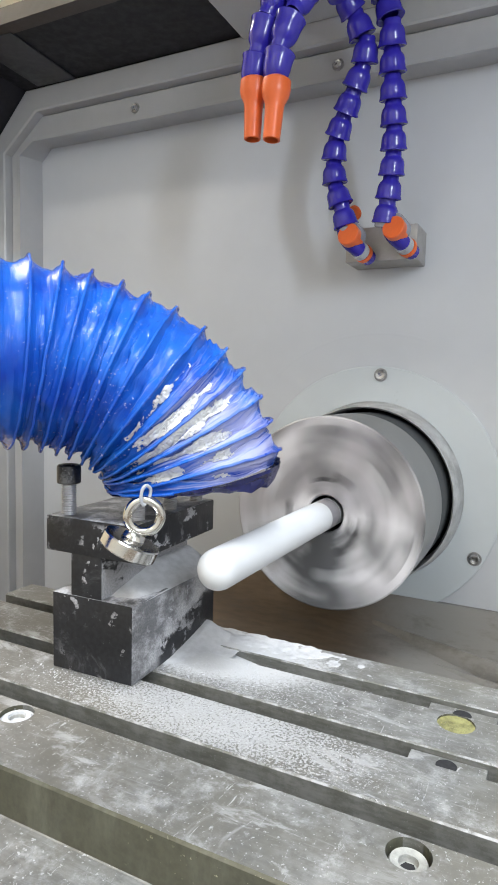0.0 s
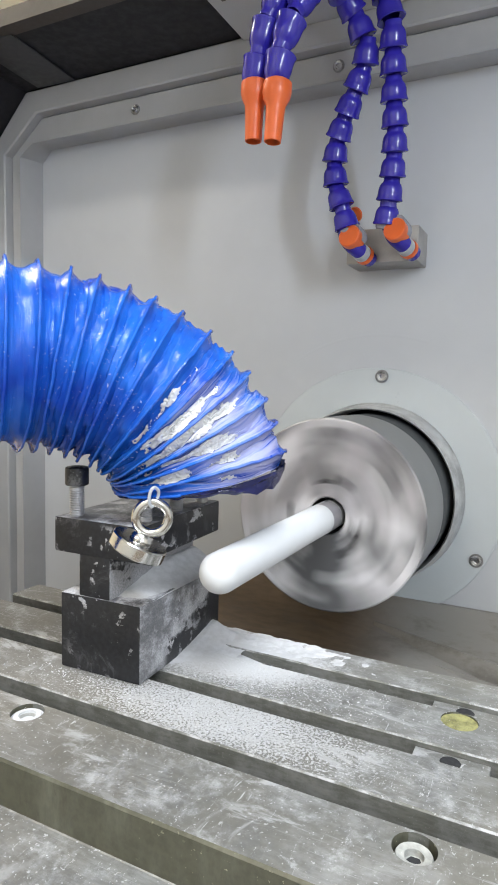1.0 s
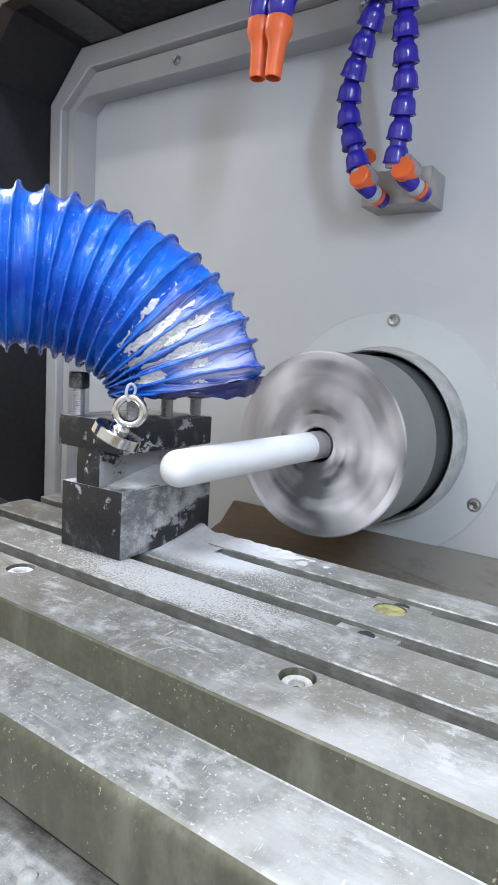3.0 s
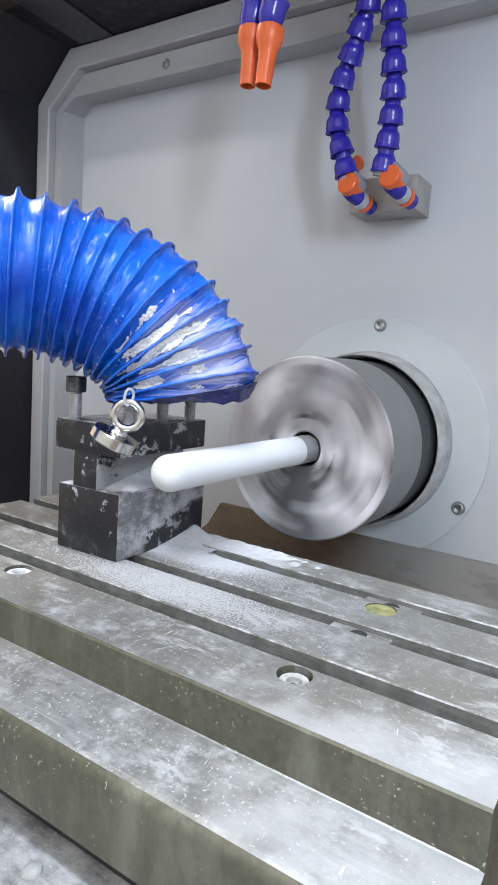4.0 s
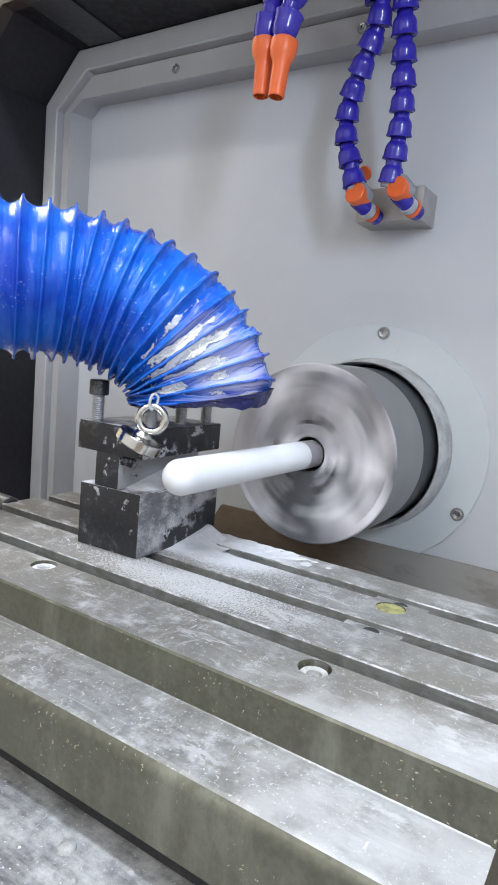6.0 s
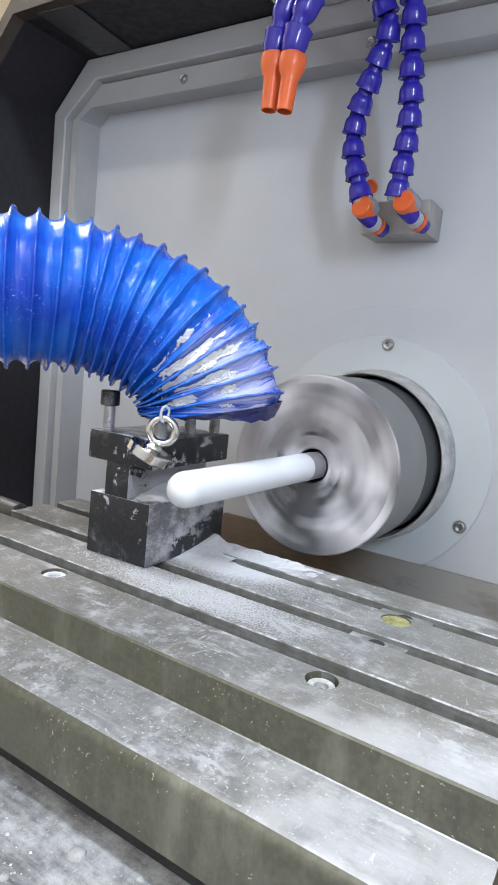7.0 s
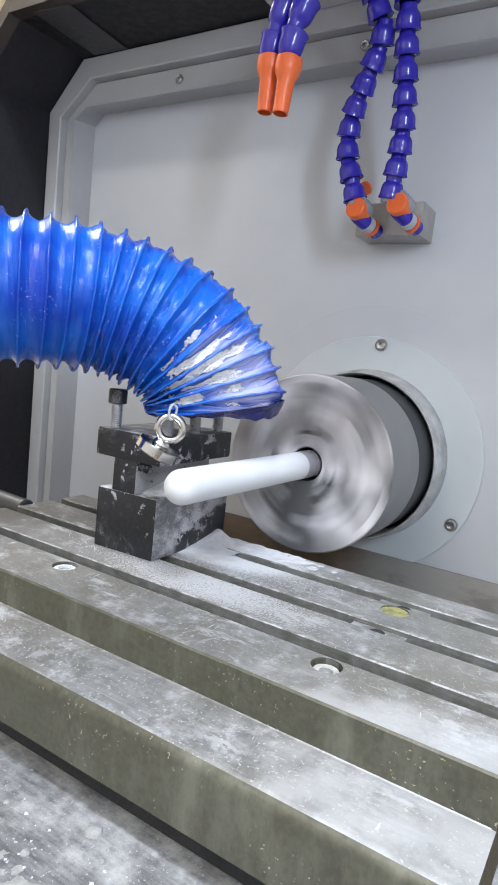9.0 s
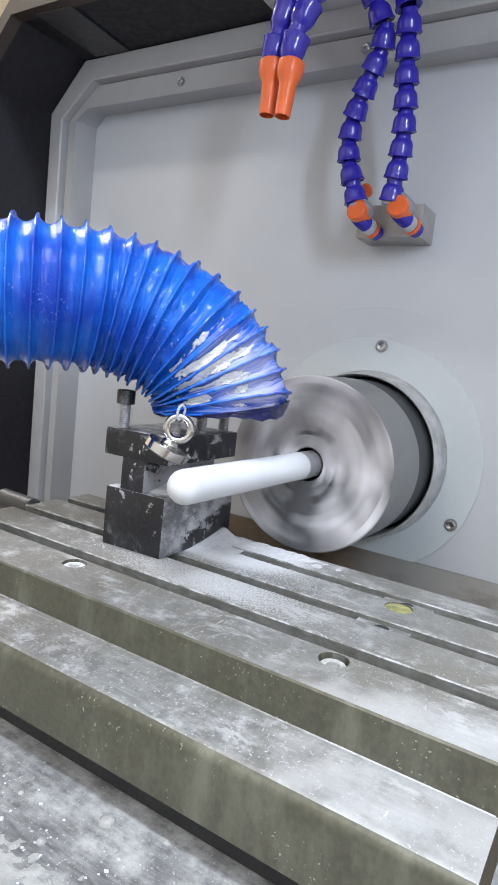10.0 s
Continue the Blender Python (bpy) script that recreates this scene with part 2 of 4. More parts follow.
M["orange"] = plain("orange_plastic", (0.74, 0.135, 0.030), 0.35, 0, 0.10, 40, 0.0001)
M["yellow"] = plain("yellow_sludge", (0.40, 0.385, 0.16), 0.6, 0, 0.62, 170, 0.0025)
M["rust"] = plain("rust_brown_iron", (0.15, 0.105, 0.068), 0.6, 0.1, 0.35, 30)


def cover_material():
    """Brown sheet metal with darker stains, turning greyer towards +x."""
    n = Nodes("stained_sheet_cover")
    grain = n.noise(160, 5, 0.6, (0.3, 1, 1))
    tone = n.mix(n.ramp(grain, 0.3, 0.7), (0.110, 0.078, 0.050), (0.150, 0.106, 0.070))
    grey = n.ramp(n.maths("ADD", n.axis(0), n.maths("MULTIPLY", n.noise(18, 7, 0.65), 0.08)), 0.06, 0.17)
    tone = n.mix(grey, tone, (0.26, 0.25, 0.238))
    tone = n.mix(n.maths("MULTIPLY", n.ramp(n.noise(26, 8, 0.7, (0.5, 1, 1)), 0.48, 0.66), 0.45), tone, (0.10, 0.085, 0.070))
    return n.set(tone, n.ramp(grain, 0.2, 0.8, 0.42, 0.58), 0.1, grain, 0.0003)


M["cover"] = cover_material()
M["cream"] = plain("cream_wall_paint", (0.80, 0.72, 0.58), 0.8, 0, 0.06, 2)
M["tan"] = plain("tan_board", (0.62, 0.45, 0.28), 0.7, 0, 0.1, 4)
M["concrete"] = plain("workshop_floor", (0.25, 0.25, 0.24), 0.7, 0, 0.25, 3)
M["ceiling"] = plain("white_ceiling", (0.8, 0.8, 0.78), 0.9, 0, 0.04, 2)
M["red"] = plain("red_plastic", (0.55, 0.02, 0.025), 0.4, 0, 0.1, 10)
M["tie"] = plain("clear_tie", (0.42, 0.44, 0.48), 0.3, 0, 0.1, 80)
M["clear_grey"] = plain("grey_translucent_plastic", (0.30, 0.31, 0.36), 0.22, 0, 0.25, 80)
M["screw_pale"] = plain("powdered_screw", (0.46, 0.46, 0.43), 0.7, 0, 0.3, 200, 0.0006)
M["ink"] = plain("faded_ink", (0.12, 0.12, 0.11), 0.7, 0, 0.2, 80)


def chuck_face_material():
    n = Nodes("powdered_chuck_face")
    grain = n.noise(70, 5)
    steel = n.mix(n.ramp(grain, 0.3, 0.7), (0.34, 0.33, 0.345), (0.52, 0.50, 0.53))
    packed = n.ramp(n.spot((-0.030, 0, -0.012), (0.055, 0.1, 0.050)), 0.3, 1.0, 0.16, 0.0)
    white = n.ramp(n.maths("ADD", packed, n.noise(7.5, 5, 0.6)), 0.46, 0.54)
    dark = n.ramp(n.noise(9.5, 6, 0.62, (1.3, 1, 1)), 0.50, 0.57)
    tone = n.mix(n.maths("MULTIPLY", dark, 0.9), n.mix(n.maths("MULTIPLY", white, 0.95), steel, (0.80, 0.785, 0.81)), (0.030, 0.032, 0.036))
    return n.set(tone, n.ramp(white, 0, 1, 0.35, 0.9), n.ramp(white, 0, 1, 0.45, 0.0), grain, 0.0004)


def hose_material(film=True):
    """Glossy blue film, veiled with powder on the side turned to the work."""
    n = Nodes("blue_hose_film" if film else "blue_hose_rib")
    fine, broad = n.noise(120, 6), n.noise(16, 4)
    tone = n.mix(n.ramp(broad, 0.3, 0.7), (0.008, 0.040, 0.35), (0.015, 0.135, 0.58))
    near = n.ramp(n.spot((0.066, 0.020, 0.165), (0.085, 0.085, 0.075)), 0.1, 1.0, 1.0, 0.0)
    speck = n.maths("MULTIPLY", n.ramp(n.noise(520, 3, 0.6), 0.64, 0.70), n.ramp(n.noise(26, 4, 0.6), 0.46, 0.62))
    smear = fine
    if film:
        n.co = n.t.nodes.new("ShaderNodeUVMap").outputs[0]
        n.co.node.uv_map = "hose"
        smear = n.noise(1.0, 8, 0.62, (9, 5, 1), 0.8)
    bloom = n.ramp(n.maths("ADD", n.maths("MULTIPLY", near, 0.42), n.maths("MULTIPLY", smear, 0.95)), 0.60, 0.90)
    tone = n.mix(n.maths("MULTIPLY", bloom, 0.72 if film else 0.18), tone, (0.52, 0.52, 0.70))
    tone = n.mix(n.maths("MULTIPLY", speck, 0.75), tone, (0.62, 0.64, 0.74))
    rough = n.maths("ADD", n.ramp(fine, 0.2, 0.8, 0.17, 0.28), n.maths("MULTIPLY", bloom, 0.5))
    n.b.inputs["Specular IOR Level"].default_value = 0.34
    return n.set(tone, rough, 0.0, smear, 0.0014, 0.5)


M["chuck_face"] = chuck_face_material()
M["hose"] = hose_material()
M["hose_rib"] = hose_material(False)
M["torn_film"] = plain("limp_navy_film", (0.020, 0.024, 0.13), 0.2, 0, 0.5, 30, 0.001)


# ---- mesh helpers ----
def smooth(bm, angle=35):
    for f in bm.faces:
        f.smooth = True
    for e in bm.edges:
        if len(e.link_faces) == 2 and e.calc_face_angle(0) > radians(angle):
            e.smooth = False


def part(name, bm, material, parent=None, label="", m=None):
    """Links a bmesh as one mesh object, under a thing or a part where one is given."""
    smooth(bm)
    me = bpy.data.meshes.new(name)
    bm.to_mesh(me)
    bm.free()
    me.materials.append(material)
    ob = new(name, me)
    if m is not None:
        ob.matrix_basis = m
    if parent is not None:
        ob.parent = parent
    if label:
        ob["label"] = label
    return ob


def thing(name, label, category, group="", kind="", m=None):
    ob = new(name)
    ob.empty_display_size = 0.02
    if m is not None:
        ob.matrix_basis = m
    return tagged(ob, label, category, group, kind)


def box(x0, x1, y0, y1, z0, z1, bevel=0.001, segments=2):
    bm = bmesh.new()
    bmesh.ops.create_cube(bm, size=1, matrix=Matrix.Translation(((x0 + x1) / 2, (y0 + y1) / 2, (z0 + z1) / 2)) @ Matrix.Diagonal((x1 - x0, y1 - y0, z1 - z0, 1)))
    if bevel:
        bmesh.ops.bevel(bm, geom=bm.edges[:], offset=bevel, segments=segments, affect="EDGES", profile=0.6)
    return bm


def lathe(profile, steps=48, closed=False):
    """Turns (radius, height) pairs about the z axis."""
    bm = bmesh.new()
    rings = []
    for r, z in profile:
        if r < 1e-6:
            rings.append([bm.verts.new((0, 0, z))])
        else:
            rings.append([bm.verts.new((r * math.cos(a), r * math.sin(a), z)) for a in (2 * math.pi * i / steps for i in range(steps))])
    pairs = list(zip(rings, rings[1:])) + ([(rings[-1], rings[0])] if closed else [])
    for a, b in pairs:
        for i in range(steps):
            j = (i + 1) % steps
            if len(a) == 1 and len(b) == 1:
                continue
            if len(a) == 1:
                bm.faces.new((a[0], b[j], b[i]))
            elif len(b) == 1:
                bm.faces.new((a[i], a[j], b[0]))
            else:
                bm.faces.new((a[i], a[j], b[j], b[i]))
    bmesh.ops.recalc_face_normals(bm, faces=bm.faces)
    return bm


def turned(bm, m):
    bm.transform(m)
    return bm


def joined(*bms):
    out = bmesh.new()
    for b in bms:
        me = bpy.data.meshes.new("scrap")
        b.to_mesh(me)
        b.free()
        out.from_mesh(me)
        bpy.data.meshes.remove(me)
    return out


def extruded(outline, x0, x1):
    """A closed (y, z) outline drawn out along x."""
    bm = bmesh.new()
    a = [bm.verts.new((x0, y, z)) for y, z in outline]
    b = [bm.verts.new((x1, y, z)) for y, z in outline]
    n = len(outline)
    for i in range(n):
        j = (i + 1) % n
        bm.faces.new((a[i], a[j], b[j], b[i]))
    bm.faces.new(a[::-1])
    bm.faces.new(b)
    bmesh.ops.recalc_face_normals(bm, faces=bm.faces)
    return bm


def swept(path, section, closed_section=True, right=None):
    """Sweeps a section of (out, along y) pairs round an open path of (x, z) corners, mitred."""
    bm = bmesh.new()
    rows = []
    n = len(path)
    for i, p in enumerate(path):
        p = Vector(p)
        d0 = (p - Vector(path[i - 1])).normalized() if i else None
        d1 = (Vector(path[i + 1]) - p).normalized() if i < n - 1 else None
        d0, d1 = d0 or d1, d1 or d0
        n0, n1 = Vector((-d0.y, d0.x)), Vector((-d1.y, d1.x))
        mit = (n0 + n1).normalized()
        mit /= max(0.3, mit.dot(n0))
        rows.append([bm.verts.new((p.x + mit.x * o, y, p.y + mit.y * o)) for o, y in section])
    k = len(section)
    for a, b in zip(rows, rows[1:]):
        for i in range(k if closed_section else k - 1):
            j = (i + 1) % k
            bm.faces.new((a[i], a[j], b[j], b[i]))
    if closed_section:
        bm.faces.new(rows[0])
        bm.faces.new(rows[-1][::-1])
    bmesh.ops.recalc_face_normals(bm, faces=bm.faces)
    return bm


def spline(points, count):
    """Evenly spaced points on a smooth curve through the given ones, with the way at each."""
    pts = [Vector(p) for p in points]
    ext = [2 * pts[0] - pts[1], *pts, 2 * pts[-1] - pts[-2]]
    fine = []
    for a, b, c, d in zip(ext, ext[1:], ext[2:], ext[3:]):
        for k in range(24):
            t = k / 24
            fine.append(0.5 * (2 * b + (c - a) * t + (2 * a - 5 * b + 4 * c - d) * t * t + (3 * b - a - 3 * c + d) * t ** 3))
    fine.append(pts[-1])
    run = [0.0]
    for a, b in zip(fine, fine[1:]):
        run.append(run[-1] + (b - a).length)
    out, k = [], 0
    for i in range(count):
        s = run[-1] * i / (count - 1)
        while k < len(run) - 2 and run[k + 1] < s:
            k += 1
        f = (s - run[k]) / max(1e-9, run[k + 1] - run[k])
        out.append((fine[k].lerp(fine[k + 1], f), (fine[min(k + 2, len(fine) - 1)] - fine[max(0, k - 1)]).normalized()))
    return out, run[-1]


def tube(points, radius, count=60, steps=10):
    bm = bmesh.new()
    rows, _ = spline(points, count)
    side = Vector((0.3, 1, 0.2))
    rings = []
    for p, w in rows:
        side = (side - w * side.dot(w)).normalized()
        up = w.cross(side)
        rings.append([bm.verts.new(p + (side * math.cos(a) + up * math.sin(a)) * radius) for a in (2 * math.pi * i / steps for i in range(steps))])
    for a, b in zip(rings, rings[1:]):
        for i in range(steps):
            j = (i + 1) % steps
            bm.faces.new((a[i], a[j], b[j], b[i]))
    bm.faces.new(rings[0])
    bm.faces.new(rings[-1][::-1])
    bmesh.ops.recalc_face_normals(bm, faces=bm.faces)
    return bm


def toward(p, way, spin=0):
    """A pose at p whose z axis runs along way."""
    return Matrix.Translation(p) @ Vector(way).to_track_quat("Z", "Y").to_matrix().to_4x4() @ pose(0, 0, 0, 0, 0, spin)


# ---- the room ----
AX, AZ, WALL = 0.047, 0.078, 0.3775      # spindle axis; front of the back wall


def setting(name, bm, material, label, category):
    return tagged(part(name, bm, M[material]), label, category, kind="structure")


setting("floor", box(-3.2, 2.6, -2.4, 2.4, -1.05, -1.0, 0), "concrete", "grey concrete workshop floor", "floor")
setting("ceiling", box(-3.2, 2.6, -2.4, 2.4, 2.2, 2.25, 0), "ceiling", "white workshop ceiling", "ceiling")
setting("wall_west", box(-3.2, -3.1, -2.4, 2.4, -1.0, 2.2, 0), "cream", "cream painted workshop wall", "wall")
setting("wall_east", box(2.5, 2.6, -2.4, 2.4, -1.0, 2.2, 0), "ceiling", "white painted workshop wall", "wall")
setting("wall_south", box(-3.1, 2.5, -2.4, -2.3, -1.0, 2.2, 0), "ceiling", "white painted workshop wall", "wall")
setting("wall_north", box(-3.1, 2.5, 2.3, 2.4, -1.0, 2.2, 0), "cream", "cream painted workshop wall", "wall")
setting("trim", box(-3.1, -3.08, -2.3, 2.3, -0.12, 0.0, 0.004), "tan", "tan protective board along the cream wall", "wall board")

bucket = thing("bucket", "small red plastic pot on the cream cabinet", "pot", m=pose(-1.15, 0.59, -0.205))
part("pail", lathe([(0.0, 0), (0.036, 0), (0.04, 0.004), (0.050, 0.035), (0.052, 0.040), (0.044, 0.066), (0.0, 0.072)]), M["red"], bucket)
part("handle", tube([(-0.05, 0, 0.036), (-0.045, -0.03, 0.03), (0, -0.056, 0.02), (0.045, -0.03, 0.03), (0.05, 0, 0.036)], 0.003, 40, 8), M["red"], bucket)
cabinet = thing("cabinet", "cream metal workshop cabinet beside the machine", "cabinet", m=pose(-1.3, 0.6, -1.0))
part("body", box(-0.3, 0.3, -0.6, 0.7, 0.0, 0.795, 0.006), M["cream"], cabinet)
part("door", box(0.3, 0.318, -0.58, 0.04, 0.05, 0.76, 0.004), M["cream"], cabinet)
part("door", box(0.3, 0.318, 0.06, 0.68, 0.05, 0.76, 0.004), M["cream"], cabinet)

# ---- the machine: back wall, trim, hood and head ----
def wall_panel():
    bm = bmesh.new()
    steps, r = 72, 0.1
    front, back = WALL, WALL + 0.03
    x0, x1, z0, z1 = -0.52, 1.2, -0.5, 0.62
    ring = [(AX + r * math.cos(a), AZ + r * math.sin(a)) for a in (2 * math.pi * i / steps for i in range(steps))]

    def edge(a):
        c, s = math.cos(a), math.sin(a)
        ks = [((x1 if c > 0 else x0) - AX) / c if abs(c) > 1e-9 else 9e9, ((z1 if s > 0 else z0) - AZ) / s if abs(s) > 1e-9 else 9e9]
        k = min(ks)
        return AX + k * c, AZ + k * s
    rim = [edge(2 * math.pi * i / steps) for i in range(steps)]
    for y, flip in ((front, False), (back, True)):
        a = [bm.verts.new((x, y, z)) for x, z in ring]
        b = [bm.verts.new((x, y, z)) for x, z in rim]
        for i in range(steps):
            j = (i + 1) % steps
            bm.faces.new((a[i], a[j], b[j], b[i]) if flip else (a[i], b[i], b[j], a[j]))
        if flip:
            for i in range(steps):
                j = (i + 1) % steps
                bm.faces.new((first[i], first[j], a[j], a[i]))
        first = a
    bmesh.ops.recalc_face_normals(bm, faces=bm.faces)
    return bm


back_wall = setting("wall_back", wall_panel(), "wall_paint", "grey enamelled sheet-metal back wall of the machine", "machine wall")

# the raised frame round the wall: corners run from the far right over the top and down the left
FRAME = [(1.2, 0.5765), (-0.4334, 0.5765), (-0.499, 0.51), (-0.499, -0.45)]
STEP = [(1.2, 0.5475), (-0.4150, 0.5475), (-0.474, 0.5010), (-0.474, -0.45)]
INNER = [(1.2, 0.5215), (-0.4330, 0.5215), (-0.4615, 0.5020), (-0.4615, -0.45)]
ROLL = [(1.2, 0.5135), (-0.4300, 0.5135), (-0.4540, 0.4985), (-0.4540, -0.45)]
LIP = [(1.2, 0.5180), (-0.4330, 0.5180), (-0.4500, 0.5020), (-0.4500, -0.45)]


def framed(rails):
    """A moulding drawn through rails, each a path of (x, z) corners and a depth y."""
    bm = bmesh.new()
    rows = [[bm.verts.new((x, y, z)) for x, z in path] for path, y in rails]
    for a, b in zip(rows, rows[1:]):
        for i in range(len(a) - 1):
            bm.faces.new((a[i], a[i + 1], b[i + 1], b[i]))
    bmesh.ops.recalc_face_normals(bm, faces=bm.faces)
    if sum(f.normal.y for f in bm.faces) > 0:
        bmesh.ops.reverse_faces(bm, faces=bm.faces)
    return bm


def between(a, b, f):
    return [(p[0] + (q[0] - p[0]) * f, p[1] + (q[1] - p[1]) * f) for p, q in zip(a, b)]


trim = thing("trim", "stepped grey enamelled frame around the machine wall", "trim", kind="structure")
part("outer_band", framed([(FRAME, 0.385), (FRAME, 0.332), (between(FRAME, STEP, 0.06), 0.330), (between(FRAME, STEP, 0.94), 0.330), (STEP, 0.332), (STEP, 0.385)]), M["trim_paint"], trim)
part("inner_band", framed([(STEP, 0.347), (between(STEP, INNER, 0.12), 0.343), (INNER, 0.343), (between(INNER, ROLL, 0.7), 0.3395), (between(INNER, ROLL, 0.95), 0.3390), (ROLL, 0.3405), (between(ROLL, LIP, 0.3), 0.346), (LIP, 0.385)]), M["trim_paint"], trim)

hood = thing("hood", "black sheet-metal hood with a brown worn edge around the opening", "machine hood", kind="structure")
part("reveal", swept(FRAME, [(-0.0006, 0.222), (-0.0006, 0.40), (-0.006, 0.40), (-0.006, 0.222)]), M["hood"], hood)
part("rim", swept(FRAME, [(0.0, 0.205), (0.001, 0.222), (-0.018, 0.226), (-0.020, 0.222), (-0.019, 0.207)]), M["rim"], hood, "brown worn edge")
part("bracket", turned(box(-0.03, 0.03, -0.055, 0.055, 0.0, 0.002, 0.0006), pose(-0.372, 0.272, 0.5745, 0, 0, 4)), M["bracket"], hood)

head = thing("head_cover", "grey enamelled underside of the overhead machine head", "machine cover", kind="structure")
part("shell", box(-0.105, 1.1, -0.02, 0.3295, 0.5705, 0.70, 0.003), M["head"], head)
for i, (w, x) in enumerate(((0.004, -0.091), (0.003, -0.084), (0.006, -0.078), (0.004, -0.069))):
    part("label_bar", box(x, x + w, 0.252, 0.2555, 0.5700, 0.5708, 0), M["ink"], head, "faded line of writing")


def cap_screw(r, h):
    """A domed socket screw seen end on, standing along z."""
    return lathe([(0, h * 0.35), (r * 0.42, h * 0.35), (r * 0.45, h * 0.9), (r * 0.8, h), (r, h * 0.75), (r, 0), (0, 0)], 20)


TOWARD = Vector((0, -1, 0))
def wall_screw(x, y, z, label, r=0.0055):
    s = thing("screw", label, "screw", "wall screws", m=toward((x, y, z), TOWARD))
    part("head", cap_screw(r, 0.004), M["steel"], s)
    part("washer", lathe([(r * 0.9, 0), (r * 1.35, 0), (r * 1.35, 0.0008), (r * 0.9, 0.0008)], 20, True), M["grey_steel"], s)
    return s


for x in (-0.2615, 0.0009, 0.263):
    wall_screw(x, 0.343, 0.5305, "small steel socket screw in the grey frame", 0.0048)

plate = thing("cover_plate", "round pale grey enamelled plate around the spindle", "cover plate", m=toward((AX, WALL, AZ), TOWARD))
part("disc", lathe([(0.096, 0.0), (0.0985, 0.0033), (0.101, 0.0035), (0.1392, 0.0035), (0.14, 0.0028), (0.14, 0.0), (0.139, -0.001), (0.096, -0.001)], 96, True), M["plate_paint"], plate)
part("collar", lathe([(0.0938, -0.012), (0.0938, 0.034), (0.0955, 0.0365), (0.0975, 0.034), (0.0992, 0.010), (0.1012, 0.0038), (0.1000, -0.0005)], 96, True), M["worn_collar"], plate, "worn bare metal collar")
BOLT = 0.1305
for a in (87.3, -28.0, 207.5):
    x, z = AX + BOLT * math.cos(radians(a)), AZ + BOLT * math.sin(radians(a))
    wall_screw(x, WALL - 0.0035, z, "small steel socket screw in the round plate")
def arc_mark():
    bm = lathe([(0.1720, -0.0004), (0.1750, 0.0001), (0.1775, 0.0001), (0.1810, -0.0004)], 120)
    bm.transform(toward((AX, WALL, AZ), TOWARD))
    bmesh.ops.delete(bm, geom=[v for v in bm.verts if v.co.z < AZ + 0.125 or v.co.x > AX + 0.06], context="VERTS")
    return bm


tagged(part("arc_mark", arc_mark(), M["wall_paint"]), "faint pressed arc in the grey machine wall", "machine wall", kind="structure")
setting("spindle_recess", turned(lathe([(0.10, 0.0), (0.10, -0.16), (0.0, -0.16)], 64), toward((AX, WALL + 0.03, AZ), TOWARD)), "bore", "dark recess behind the spindle plate", "machine recess")

# ---- behind and below the table ----
apron = thing("way_cover", "brown-grey sheet-metal way cover sloping from the wall", "way cover", kind="structure")
part("sheet", extruded([(0.3770, -0.0365), (0.3770, -0.070), (0.24, -0.102), (0.14, -0.118), (0.14, -0.110), (0.24, -0.091), (0.345, -0.060), (0.371, -0.0365)], -0.15, 1.1), M["cover"], apron)
for x0, y0, z0, turn in ((0.066, 0.345, -0.0580, -20), (0.066, 0.324, -0.0730, -16)):
    part("lip", turned(extruded([(0.0, 0.0), (-0.003, 0.0), (-0.008, -0.010), (-0.008, -0.030), (0.0, -0.030)], 0.0, 0.45), pose(x0, y0, z0, 0, 0, turn)), M["cover"], apron, "thin raised lip of the way cover")
setting("machine_bed", box(-0.9, 1.1, -0.9, 0.373, -0.99, -0.16, 0.01), "rust", "dark iron machine bed", "machine bed")

# ---- the table and what rides on it ----
RIDERS = []


def cut(ob, cutters):
    """Cuts holes into a mesh and leaves a plain mesh behind."""
    made = []
    for bm in cutters:
        me = bpy.data.meshes.new("scrap")
        bm.to_mesh(me)
        bm.free()
        c = new("scrap", me)
        made.append(c)
        mod = ob.modifiers.new("hole", "BOOLEAN")
        mod.object, mod.operation, mod.solver = c, "DIFFERENCE", "EXACT"
    me = bpy.data.meshes.new_from_object(ob.evaluated_get(bpy.context.evaluated_depsgraph_get()))
    ob.modifiers.clear()
    ob.data = me
    for c in made:
        bpy.data.objects.remove(c)
    for p in me.polygons:
        p.use_smooth = False


def rod_cut(x, y, r, depth):
    bm = bmesh.new()
    bmesh.ops.create_cone(bm, cap_ends=True, segments=40, radius1=r, radius2=r, depth=depth * 2, matrix=Matrix.Translation((x, y, 0)))
    return bm


TABLE_X0, TABLE_X1 = -0.205, 0.297
SLOTS = (0.0765, 0.0185, -0.0395)       # middles of the T-slots
SLOT_W, NECK, TEE_W, TEE = 0.0145, 0.013, 0.025, 0.024


def table_outline():
    c = 0.0009
    pts = [(0.116, -0.07), (0.116, -c), (0.116 - c, 0)]
    for y in SLOTS:
        a, b, ta, tb = y + SLOT_W / 2, y - SLOT_W / 2, y + TEE_W / 2, y - TEE_W / 2
        pts += [(a + c, 0), (a, -c), (a, -NECK), (ta, -NECK), (ta, -TEE), (tb, -TEE), (tb, -NECK), (b, -NECK), (b, -c), (b - c, 0)]
    return pts + [(-0.0985 + 0.0012, 0), (-0.0985, -0.0012), (-0.0985, -0.0715)]


def ledge_outline():
    pts = [(-0.0987, -0.0705), (-0.0987, -0.026)]
    for k in range(7):
        a = math.pi / 2 * k / 6
        pts.append((-0.141 - 0.007 * math.sin(a), -0.0335 + 0.007 * math.cos(a)))
    return pts + [(-0.148, -0.0690), (-0.146, -0.0705)]


